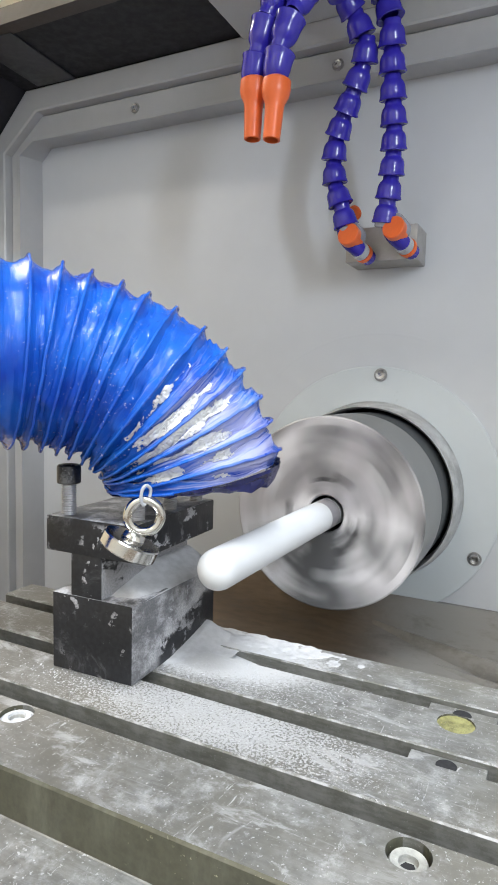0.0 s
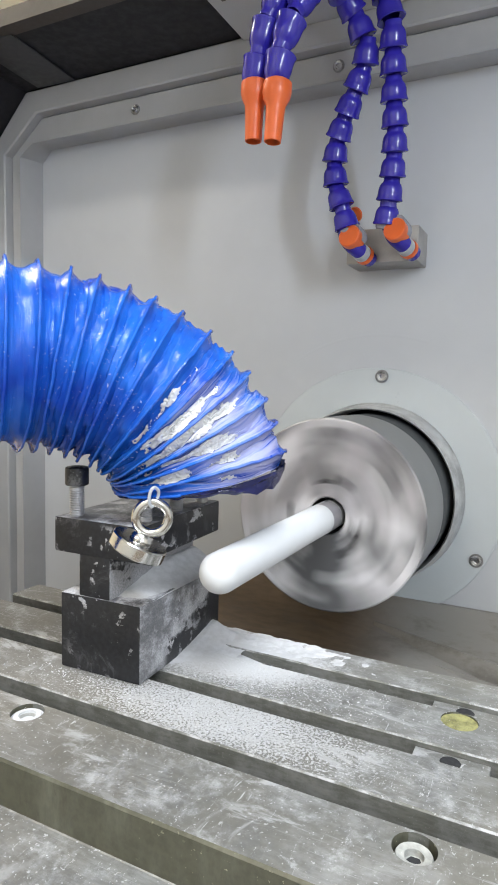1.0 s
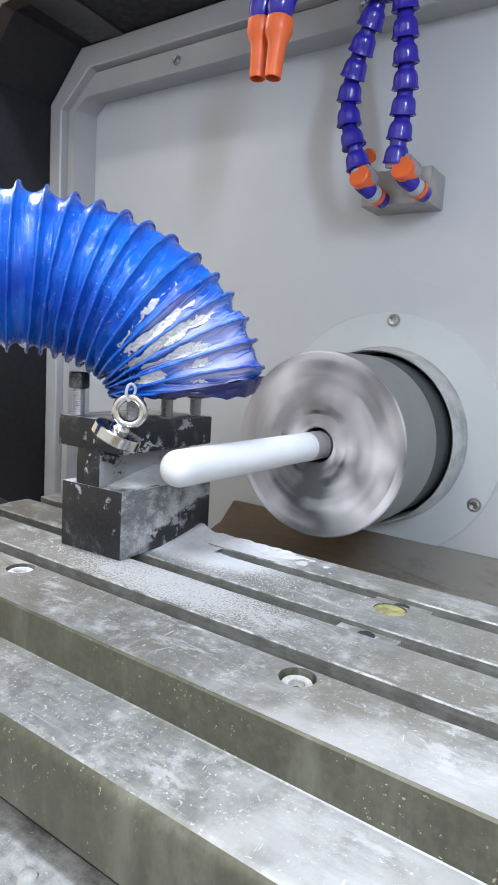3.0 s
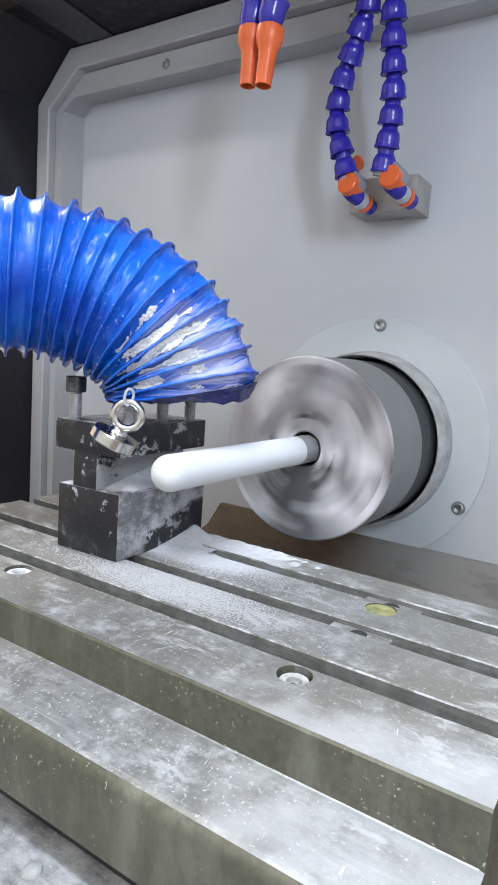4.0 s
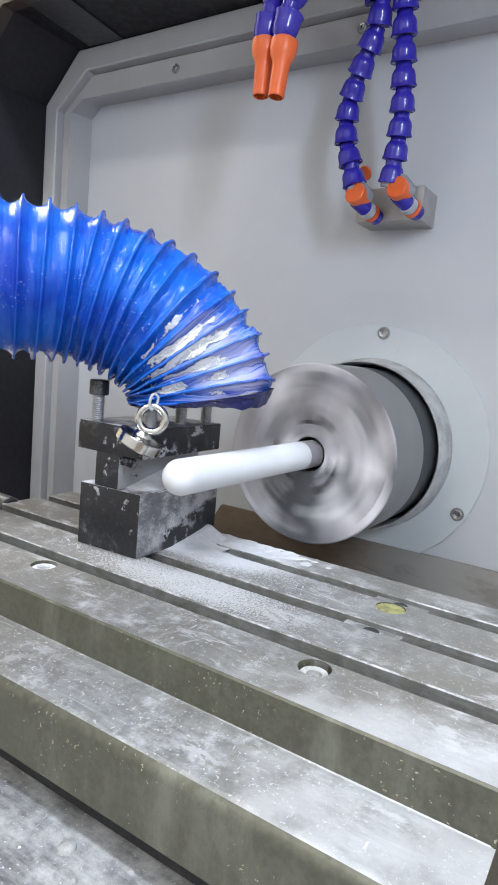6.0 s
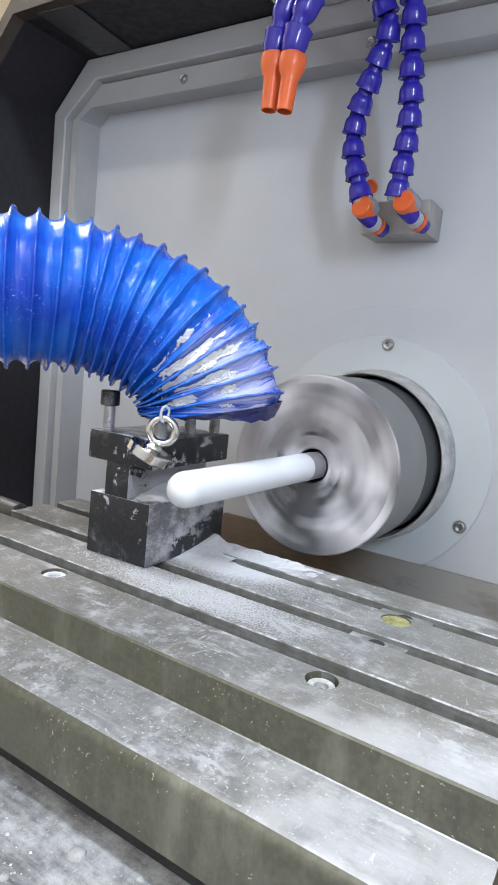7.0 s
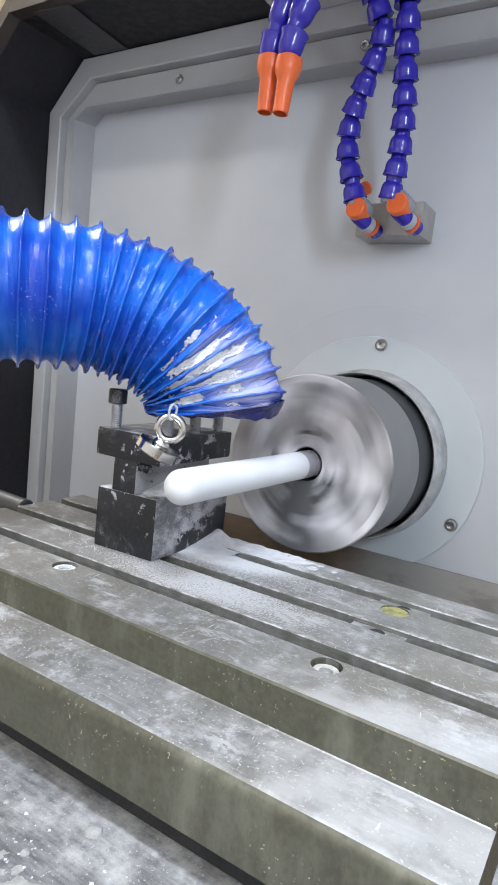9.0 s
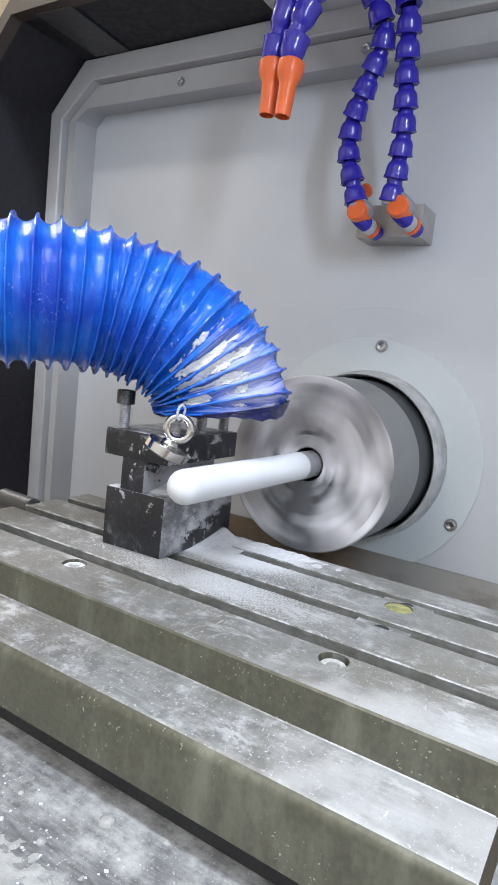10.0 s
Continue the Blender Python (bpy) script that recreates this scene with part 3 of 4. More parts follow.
table = thing("t_slot_table", "dusty ground iron machine table with three T-slots and front ledge", "machine table")
slab = part("slab", extruded(table_outline(), TABLE_X0, TABLE_X1), M["table"], table)
ledge = part("ledge", extruded(ledge_outline(), TABLE_X0, TABLE_X1), M["table"], table, "rounded lower front ledge")
cut(slab, [rod_cut(0.189, -0.0585, 0.0098, 0.012), rod_cut(-0.038, -0.0585, 0.0098, 0.012), rod_cut(0.191, 0.058, 0.0108, 0.004)])
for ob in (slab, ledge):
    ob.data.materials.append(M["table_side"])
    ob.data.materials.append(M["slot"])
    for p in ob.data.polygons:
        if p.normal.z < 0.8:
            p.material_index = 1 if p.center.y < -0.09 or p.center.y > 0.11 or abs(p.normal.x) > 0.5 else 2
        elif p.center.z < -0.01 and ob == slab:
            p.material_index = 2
part("end_bar", turned(lathe([(0, 0), (0.009, 0), (0.011, 0.002), (0.011, 0.055), (0.008, 0.058), (0, 0.058)], 24), toward((-0.203, 0.036, -0.006), (-1, 0.05, 0))), M["bracket"], table, "dark round bar end")
for y in SLOTS[:2]:
    nut = part("slot_nut", box(0.172, 0.212, y - 0.0070, y + 0.0070, -0.0125, -0.0035, 0.0006), M["table"], table, "bare steel nut in the slot")
    part("thread_hole", turned(lathe([(0, 0.0003), (0.0052, 0.0003), (0.0056, 0)], 24), Matrix.Translation((0.192, y, -0.0035))), M["bore"], nut)
RIDERS.append(table)
hold = thing("table_screw", "pale socket head screw sunk in the machine table", "screw", m=pose(0.189, -0.0585, -0.0105))
part("head", lathe([(0, 0.0035), (0.0042, 0.0035), (0.0044, 0.0068), (0.0078, 0.0074), (0.0084, 0.0064), (0.0084, 0), (0, 0)], 32), M["screw_pale"], hold)
part("socket", lathe([(0, 0.0037), (0.0036, 0.0037), (0.0036, 0.0039), (0, 0.0039)], 6), M["bore"], hold)
RIDERS.append(hold)
sludge = thing("plugged_screw", "table screw hole filled with yellow sludge", "screw", m=pose(0.191, 0.058, -0.004))
part("filling", lathe([(0.0106, 0), (0.0106, 0.0030), (0.0085, 0.0024), (0.005, 0.0032), (0.002, 0.0027), (0, 0.003)], 32), M["yellow"], sludge)
RIDERS.append(sludge)
packed = copy_thing(hold, pose(-0.038, -0.0585, -0.0098, 0, 0, 40))
packed["label"] = "socket head screw in the table packed with white powder"
part("filling", lathe([(0.0096, 0.003), (0.0096, 0.0070), (0.0088, 0.0062), (0.0080, 0.0080), (0.0052, 0.0083), (0.0044, 0.0050), (0.002, 0.0058), (0, 0.0052)], 24), M["powder"], packed)
RIDERS.append(packed)

saddle = thing("saddle", "brushed iron saddle strewn with white powder under the table", "machine saddle")
part("deck", box(-0.42, 0.30, -0.46, 0.10, -0.125, -0.0975, 0.003), M["saddle"], saddle)
# its near-black colour stands in for the shade of the gap under the table
part("gap_shade_rail", box(-0.30, 0.29, -0.128, 0.08, -0.0975, -0.0725, 0.002), M["bore"], saddle)


def lump(x, y, r, seed):
    """A flattish broken crumb."""
    bm = lathe([(0, 0.62 * r), (0.55 * r, 0.58 * r), (0.92 * r, 0.32 * r), (r, 0.05 * r), (0.8 * r, -0.1 * r), (0, -0.1 * r)], 11)
    for v in bm.verts:
        v.co *= 1 + 0.38 * noise.noise(v.co * (0.9 / r) + Vector((seed, 0, 0)))
    return turned(bm, pose(x, y, -0.0975))


for k, (x, y, r) in enumerate(((0.1005, -0.1517, 0.0052), (0.084, -0.184, 0.0028), (0.137, -0.141, 0.0022), (0.045, -0.167, 0.0020), (0.119, -0.163, 0.0016), (0.071, -0.161, 0.0014), (0.150, -0.172, 0.0019), (0.060, -0.196, 0.0024))):
    part("lump", lump(x, y, r, 3.7 * k), M["fallen_powder"], saddle, "crumb of caked powder")
RIDERS.append(saddle)

# ---- tool holder with its clamp ----
holder = thing("tool_holder", "chipped black steel tool holder dusted with white powder", "tool holder", m=pose(0, 0, 0, 0, 0, 2.2))
part("base", box(-0.0645, 0.0, 0.0, 0.112, 0.0, 0.0525, 0.0012), M["holder_base"], holder)
part("web", box(-0.0495, -0.0245, 0.0008, 0.1112, 0.0518, 0.0808, 0.0008), M["holder_web"], holder)
part("clamp_plate", box(-0.0700, 0.0, 0.0, 0.109, 0.0803, 0.1045, 0.0016), M["holder_clamp"], holder)


def stud(r, h):
    """A screw with real turns of thread."""
    turns, steps = int(h / 0.0016), 16
    bm = bmesh.new()
    rows = []
    for k in range(turns * 4 + 1):
        z = h * k / (turns * 4)
        rr = r * (1.0, 0.93, 0.86, 0.93)[k % 4]
        rows.append([bm.verts.new((rr * math.cos(a), rr * math.sin(a), z)) for a in (2 * math.pi * i / steps for i in range(steps))])
    for a, b in zip(rows, rows[1:]):
        for i in range(steps):
            j = (i + 1) % steps
            bm.faces.new((a[i], a[j], b[j], b[i]))
    bm.faces.new(rows[-1])
    return bm


def holder_bolt(x, y, z, height, name="clamp_bolt"):
    b = part(name, stud(0.0052, height), M["thread"], holder, "threaded steel clamp bolt with a black head", pose(x, y, z))
    part("head", lathe([(0, 0.006), (0.0042, 0.006), (0.0042, 0.0118), (0.0070, 0.0125), (0.0078, 0.0118), (0.0080, 0.0106), (0.0080, 0.0008), (0.0073, 0), (0, 0)], 32), M["black"], b, "black socket head", pose(0, 0, height))


holder_bolt(-0.0585, 0.0095, 0.104, 0.0215)
for y in (0.018, 0.058, 0.096):
    holder_bolt(-0.0090, y, 0.104, 0.016)
RIDERS.append(holder)

# ---- eye-bolt magnet ----
UP = Vector((0.36, 0.22, 0.88)).normalized()
FRONT = (Vector((0.59, -0.80, 0)) - UP * UP.dot(Vector((0.59, -0.80, 0)))).normalized()
MAGNET = Matrix.Translation((0.0098, -0.0188, 0.0945)) @ Matrix((FRONT.cross(UP), FRONT, UP)).transposed().to_4x4()
magnet = thing("eye_bolt_magnet", "shiny nickel-plated pot magnet with an eye bolt clinging to the clamp", "magnet", m=MAGNET)
part("pot", lathe([(0, 0), (0.0165, 0), (0.0175, 0.001), (0.0175, 0.0075), (0.0168, 0.0083), (0.006, 0.0086), (0, 0.0086)], 48), M["chrome"], magnet)
part("collar", lathe([(0, 0.0085), (0.0066, 0.0085), (0.0072, 0.0095), (0.0062, 0.0120), (0.0045, 0.0135), (0, 0.0135)], 32), M["chrome"], magnet)


def ring(R, r):
    bm = bmesh.new()
    n, k = 40, 14
    rows = [[bm.verts.new(((R + r * math.cos(b)) * math.cos(a), r * math.sin(b), (R + r * math.cos(b)) * math.sin(a))) for b in (2 * math.pi * j / k for j in range(k))] for a in (2 * math.pi * i / n for i in range(n))]
    for i in range(n):
        for j in range(k):
            bm.faces.new((rows[i][j], rows[(i + 1) % n][j], rows[(i + 1) % n][(j + 1) % k], rows[i][(j + 1) % k]))
    bmesh.ops.recalc_face_normals(bm, faces=bm.faces)
    return bm


part("eye", ring(0.0096, 0.0030), M["chrome"], magnet, "", pose(0, 0, 0.0235))
RIDERS.append(magnet)
tie = thing("cable_tie", "pale plastic cable tie through the eye of the magnet", "cable tie", m=Matrix.Translation((0.0205, -0.0150, 0.1275)) @ pose(0, 0, 0, 8, 12, 75))
part("loop", tube([(0, 0, -0.005), (0.0025, 0, 0.0), (0.002, 0, 0.005), (-0.002, 0, 0.007), (-0.004, 0, 0.004), (-0.003, 0, -0.002), (0, 0, -0.005)], 0.0010, 40, 8), M["tie"], tie)
RIDERS.append(tie)

# ---- extraction hose ----
HOSE_PATH = [(0.0100, 0.0570, 0.1315), (0.0078, 0.0555, 0.1435), (-0.0010, 0.0490, 0.1645), (-0.0190, 0.0350, 0.1865), (-0.044, 0.016, 0.2015), (-0.068, -0.007, 0.2095), (-0.086, -0.030, 0.2115), (-0.106, -0.056, 0.2105), (-0.132, -0.086, 0.2075), (-0.172, -0.130, 0.203), (-0.225, -0.190, 0.200), (-0.29, -0.265, 0.197)]
HOSE_R = 0.0610


def pitch(s):
    """The ribs stand close at the squeezed mouth and wide on the straight run."""
    return 0.0098 + 0.0042 * min(1.0, s / 0.08) + 0.0024 * min(1.0, max(0.0, (s - 0.08) / 0.08))


RIB_S = [0.0]
while RIB_S[-1] < 0.46:
    RIB_S.append(RIB_S[-1] + pitch(RIB_S[-1]))
RIBS = len(RIB_S) - 2


def hose_frames(count):
    """Frames at even steps of the rib count, so that they crowd where the ribs crowd."""
    fine, run = spline(HOSE_PATH, 1200)
    out = []
    side = Vector((0.3, -1, 0.2))
    for i in range(count):
        k = RIBS * i / (count - 1)
        n = min(int(k), RIBS - 1)
        d = RIB_S[n] + (RIB_S[n + 1] - RIB_S[n]) * (k - n)
        p, w = fine[min(1199, round(d / run * 1199))]
        side = (side - w * side.dot(w)).normalized()
        out.append((p, w, side, side.cross(w)))
    return out, run


PER = 18
HOSE_ROWS, HOSE_RUN = hose_frames(RIBS * PER * 2 + 1)


def film_point(k, a):
    """The film sags between the ribs and creases along them where it is squeezed."""
    p, w, s, u = HOSE_ROWS[min(len(HOSE_ROWS) - 1, round(k * PER * 2))]
    sag = math.sin(math.pi * ((k - a / (2 * math.pi)) % 1.0)) ** 0.75
    ca, sa = math.cos(a), math.sin(a)
    way = s * ca + u * sa
    crease = noise.noise(Vector((ca * 1.3, sa * 1.3, k * 6.3 + 5))) * 0.0011 + abs(noise.noise(Vector((ca * 2.4, sa * 2.4, k * 5.1 + 17)))) * 0.0020
    calm = 1 - 0.84 * min(1.0, max(0.0, (k - 7.0) / 7.0))
    wr = crease + noise.noise(Vector((ca * 1.7, sa * 1.7, k * 2.3))) * 0.0034 + noise.noise(Vector((ca * 3.6, sa * 3.6, k * 4.7 + 7))) * 0.0026 + noise.noise(Vector((ca * 9, sa * 9, k * 3.1 + 3))) * 0.0013
    wr *= calm
    return p + way * (HOSE_R - 0.0066 * sag + wr * sag) + w * (wr * 0.9 * sag), way


def hose_skin():
    around = 128
    bm = bmesh.new()
    uv = bm.loops.layers.uv.new("hose")
    rings = [[bm.verts.new(film_point(i / PER, 2 * math.pi * j / around)[0]) for j in range(around)] for i in range(RIBS * PER + 1)]
    for n, (a, b) in enumerate(zip(rings, rings[1:])):
        for i in range(around):
            j = (i + 1) % around
            f = bm.faces.new((a[i], a[j], b[j], b[i]))
            for loop, (kk, ii) in zip(f.loops, ((n, i), (n, i + 1), (n + 1, i + 1), (n + 1, i))):
                turn = ii / around
                loop[uv].uv = (kk / PER, turn - 1 if i >= around // 2 else turn)
    bmesh.ops.recalc_face_normals(bm, faces=bm.faces)
    return bm


def hose_crust():
    """Flakes of caked powder, drawn out along the valleys between the ribs."""
    bm = bmesh.new()
    k0, k1, a0, a1, nk, na = 0.4, 7.6, radians(-88), radians(38), 250, 260
    grid = []
    for i in range(nk + 1):
        k = k0 + (k1 - k0) * i / nk
        row = []
        for j in range(na + 1):
            a = a0 + (a1 - a0) * j / na
            zone = 1 - min(1.0, math.hypot((k - 3.3) / 3.9, (a - radians(-20)) / radians(58)))
            flap = 1 - min(1.0, math.hypot((k - 1.0) / 0.9, (a - radians(8)) / radians(30)))
            zone = max(zone, 1.15 * flap)
            valley = math.sin(math.pi * ((k - a / (2 * math.pi)) % 1.0))
            streak = noise.noise(Vector((a * 2.6, k * 0.9 + 11, 4.0)))
            tear = noise.noise(Vector((a * 3.4, k * 3.6 + 2, 6.0)))
            h = 0.95 * zone + 0.46 * streak + 0.34 * tear + 0.95 * (valley - 0.62) + 0.16 * noise.fractal(Vector((a * 20, k * 10, 9)), 0.8, 2.1, 5) - 0.65 - (0.4 if zone < 0.2 else 0.0)
            p, way = film_point(k, a)
            lift = 0.0005 + 0.0034 * min(0.35, max(0.0, h)) ** 0.6 * (1 + 0.7 * noise.noise(Vector((a * 42, k * 15, 2))))
            row.append((h, p + way * lift))
        grid.append(row)
    made = {}

    def vert(i, j):
        if (i, j) not in made:
            made[i, j] = bm.verts.new(grid[i][j][1])
        return made[i, j]
    for i in range(nk):
        for j in range(na):
            if min(grid[i][j][0], grid[i + 1][j][0], grid[i + 1][j + 1][0], grid[i][j + 1][0]) > 0:
                bm.faces.new((vert(i, j), vert(i + 1, j), vert(i + 1, j + 1), vert(i, j + 1)))
    bmesh.ops.recalc_face_normals(bm, faces=bm.faces)
    return bm


def hose_rib():
    """The wire helix under the film."""
    per, steps = 72, 8
    rows, _ = hose_frames(RIBS * per + 1)
    bm = bmesh.new()
    rings = []
    for i, (p, w, s, u) in enumerate(rows):
        a = 2 * math.pi * i / per
        way = s * math.cos(a) + u * math.sin(a)
        c = p + way * (HOSE_R + 0.0002)
        rings.append([bm.verts.new(c + (way * math.cos(b) + w * math.sin(b)) * 0.0010) for b in (2 * math.pi * j / steps for j in range(steps))])
    for a, b in zip(rings, rings[1:]):
        for i in range(steps):
            j = (i + 1) % steps
            bm.faces.new((a[i], a[j], b[j], b[i]))
    bmesh.ops.recalc_face_normals(bm, faces=bm.faces)
    return bm


hose = thing("extraction_hose", "glossy blue ribbed extraction hose crusted with white powder", "hose")
part("film", hose_skin(), M["hose"], hose)
part("powder_crust", hose_crust(), M["crust"], hose, "ragged flakes of caked white powder")
part("wire_rib", hose_rib(), M["hose_rib"], hose)


def torn_mouth():
    """A limp skirt of film that hangs from the mouth."""
    rows, _ = hose_frames(RIBS * 12 + 1)
    p, w, s, u = rows[0]
    bm = bmesh.new()
    rings = []
    n = 64
    for k in range(6):
        r = []
        for j in range(n):
            a = 2 * math.pi * j / n
            way = s * math.cos(a) + u * math.sin(a)
            x = max(0.0, way.x)
            length = 0.002 + 0.010 * x ** 2 + 0.004 * noise.noise(Vector((a * 4, 0.3, 0)))
            rad = HOSE_R - 0.001 - 0.006 * k / 5 + 0.003 * noise.noise(Vector((a * 6, k * 0.8, 3)))
            r.append(bm.verts.new(p + way * rad - w * (length * k / 5)))
        rings.append(r)
    for a, b in zip(rings, rings[1:]):
        for i in range(n):
            j = (i + 1) % n
            bm.faces.new((a[i], a[j], b[j], b[i]))
    bmesh.ops.recalc_face_normals(bm, faces=bm.faces)
    return bm


part("torn_mouth", torn_mouth(), M["torn_film"], hose, "limp torn edge of blue film")
RIDERS.append(hose)


# ---- chuck and rod, which spin ----
SPIN = []
FACE_Y = 0.225
chuck = thing("chuck", "spinning round steel chuck smeared with white powder", "chuck", m=pose(AX, FACE_Y, AZ))
OUT = pose(0, 0, 0, 90)                 # z of a turned part points to the front
body = part("body", turned(lathe([(0.017, -0.03), (0.017, -0.0015), (0.0185, 0.0), (0.0885, 0.0), (0.0900, -0.0015), (0.0900, -0.0805), (0.0890, -0.0815), (0.0878, -0.0818)], 96), OUT), M["chuck_face"], chuck)
body.data.materials.append(M["chuck_side"])
for p in body.data.polygons:
    if abs(p.normal.y) < 0.7:
        p.material_index = 1
part("bore", turned(lathe([(0.0168, -0.001), (0.0168, -0.03), (0, -0.03)], 40), OUT), M["bore"], chuck)
part("back_flange", turned(lathe([(0.0888, -0.0812), (0.0896, -0.0825), (0.0896, -0.150), (0.088, -0.151), (0.084, -0.1515), (0.084, -0.165), (0, -0.165)], 96), OUT), M["chuck_back"], chuck, "dark back plate")
for i in range(3):
    a = 120 * i
    part("jaw_slot", turned(box(-0.0075, 0.0075, -0.0006, 0.004, 0.030, 0.082, 0.0005), pose(0, 0, 0, 0, a + 20)), M["bore"], chuck, "dark jaw slot")
    part("jaw", turned(box(-0.0055, 0.0055, -0.0016, 0.004, 0.034, 0.066, 0.0008), pose(0, 0, 0, 0, a + 20)), M["grey_steel"], chuck)
    part("bolt_recess", turned(lathe([(0.0001, 0.0009), (0.0062, 0.0007), (0.0070, -0.001)], 20), pose(0, 0, 0, 0, a + 78) @ pose(0, 0, 0.058, 90)), M["powder"], chuck, "bolt recess packed with powder")
    part("bolt_recess", turned(lathe([(0.0001, 0.0009), (0.0045, 0.0007), (0.0052, -0.001)], 20), pose(0, 0, 0, 0, a + 52) @ pose(0, 0, 0.036, 90)), M["bore"], chuck, "dark bolt recess")
SPIN.append((chuck, FACE_Y))

ROD_R, TIP_Y = 0.0134, 0.0262
rod = thing("rod", "smooth white round-nosed rod held in the chuck", "rod", m=pose(AX, FACE_Y, AZ))
L = FACE_Y - TIP_Y
prof = [(0, L + ROD_R)] + [(ROD_R * math.sin(a), L + ROD_R * math.cos(a)) for a in (math.pi / 2 * k / 12 for k in range(1, 13))]
prof += [(ROD_R, 0.035), (ROD_R * 1.012, 0.0345), (ROD_R * 1.012, -0.02), (0, -0.02)]
part("shaft", turned(lathe(prof, 48), OUT), M["rod"], rod)


def root_patch():
    """The bare side of the rod next to the chuck."""
    bm = bmesh.new()
    rows = []
    for k in range(9):
        h = -0.002 + 0.021 * k / 8
        rows.append([bm.verts.new((1.022 * ROD_R * math.cos(a), -h, 1.022 * ROD_R * math.sin(a))) for a in (radians(-80 + 160 * i / 24) for i in range(25))])
    for a, b in zip(rows, rows[1:]):
        for i in range(24):
            bm.faces.new((a[i], a[i + 1], b[i + 1], b[i]))
    bmesh.ops.recalc_face_normals(bm, faces=bm.faces)
    return bm


part("bare_root", root_patch(), M["rod_root"], rod, "bare grey side near the chuck")
SPIN.append((rod, FACE_Y))

# ---- coolant hoses ----
def bead():
    """One snap-together link: ball, waist and flared skirt."""
    return lathe([(0.0068, -0.0155), (0.0075, -0.0142), (0.0076, -0.0112), (0.0082, -0.0098), (0.0095, -0.0084), (0.0106, -0.0062), (0.0113, -0.0030), (0.0115, 0.0010), (0.0118, 0.0038), (0.0126, 0.0058), (0.0128, 0.0066), (0.0120, 0.0073), (0.0100, 0.0066), (0.0074, 0.0050)], 28)


bead_bm = bead()
smooth(bead_bm)
BEAD = bpy.data.meshes.new("link")
bead_bm.to_mesh(BEAD)
bead_bm.free()
BEAD.materials.append(M["blue"])


def coolant_hose(points, label, tip, tip_way):
    h = thing("coolant_hose", label, "coolant hose", "coolant hoses")
    fine, run = spline(points, 500)
    rows, d = [], 0.0
    while d < run + 0.016:
        # the links by the nozzle are drawn out, those on the way back sit close
        p, w = fine[min(499, round(d / run * 499))]
        rows.append((p + w * max(0.0, d - run), w, 1.22 if d < 0.07 else 0.94))
        d += 0.0285 if d < 0.07 else 0.0212
    for p, w, k in rows:
        b = new("link", BEAD)
        b.parent = h
        b.matrix_basis = toward(p, w, random.uniform(0, 90)) @ Matrix.Diagonal((1, 1, k, 1))
    part("nozzle", lathe([(0.0085, -0.002), (0.0116, 0.0), (0.0119, 0.007), (0.0110, 0.012), (0.0082, 0.0175), (0.0077, 0.022), (0.0070, 0.046), (0.0060, 0.0465), (0.0060, 0.02), (0.0, 0.018)], 32), M["orange"], h, "orange round nozzle", toward(tip, tip_way))
    # elbow with its orange tap at the foot
    foot_p, foot_w = fine[-1]
    q = foot_p + Vector((0.004, 0.004, -0.024))
    elbow = part("elbow", tube([foot_p - foot_w * 0.016, foot_p, q, q + Vector((0.009, 0.012, -0.010)), q + Vector((0.013, 0.034, -0.014))], 0.0080, 30, 20), M["blue"], h)
    part("tap", lathe([(0, 0.004), (0.0100, 0.004), (0.0109, 0.003), (0.0109, -0.004), (0.0075, -0.006), (0.0075, -0.016), (0, -0.016)], 32), M["orange"], h, "round orange tap", toward(q + Vector((0.005, -0.008, 0.000)), (-0.16, -1, 0.22)))
    part("valve_body", lathe([(0.0, -0.008), (0.0100, -0.008), (0.0106, -0.006), (0.0106, 0.010), (0.0096, 0.012), (0.0, 0.012)], 28), M["clear_grey"], h, "grey translucent valve body", toward(q + Vector((0.0055, 0.004, 0.0030)), (-0.16, -1, 0.22)))
    if "tap" in label:
        part("lever", lathe([(0.0, 0.0), (0.0072, 0.0), (0.0076, 0.002), (0.0055, 0.004), (0.0, 0.004)], 28), M["orange"], h, "orange back of the tap", toward(q + Vector((0.0010, 0.016, 0.0270)), (0.3, 1, 0.6)))
    part("sleeve", lathe([(0.0085, -0.003), (0.0094, -0.002), (0.0094, 0.002), (0.0085, 0.003)], 28, True), M["clear_grey"], h, "grey translucent sleeve", toward(foot_p + foot_w * 0.018, foot_w))
    part("collar", lathe([(0.0078, -0.0022), (0.0094, -0.002), (0.0094, 0.002), (0.0078, 0.0022)], 28, True), M["orange"], h, "orange collar", toward(q + Vector((0.0115, 0.0215, -0.0125)), (0.25, 1, -0.25)))
    part("nipple", lathe([(0.0, -0.004), (0.0088, -0.004), (0.0088, 0.004), (0.0, 0.004)], 28), M["tie"], h, "pale threaded nipple", toward(q + Vector((0.0095, 0.0145, -0.0108)), (0.25, 1, -0.25)))
    return h


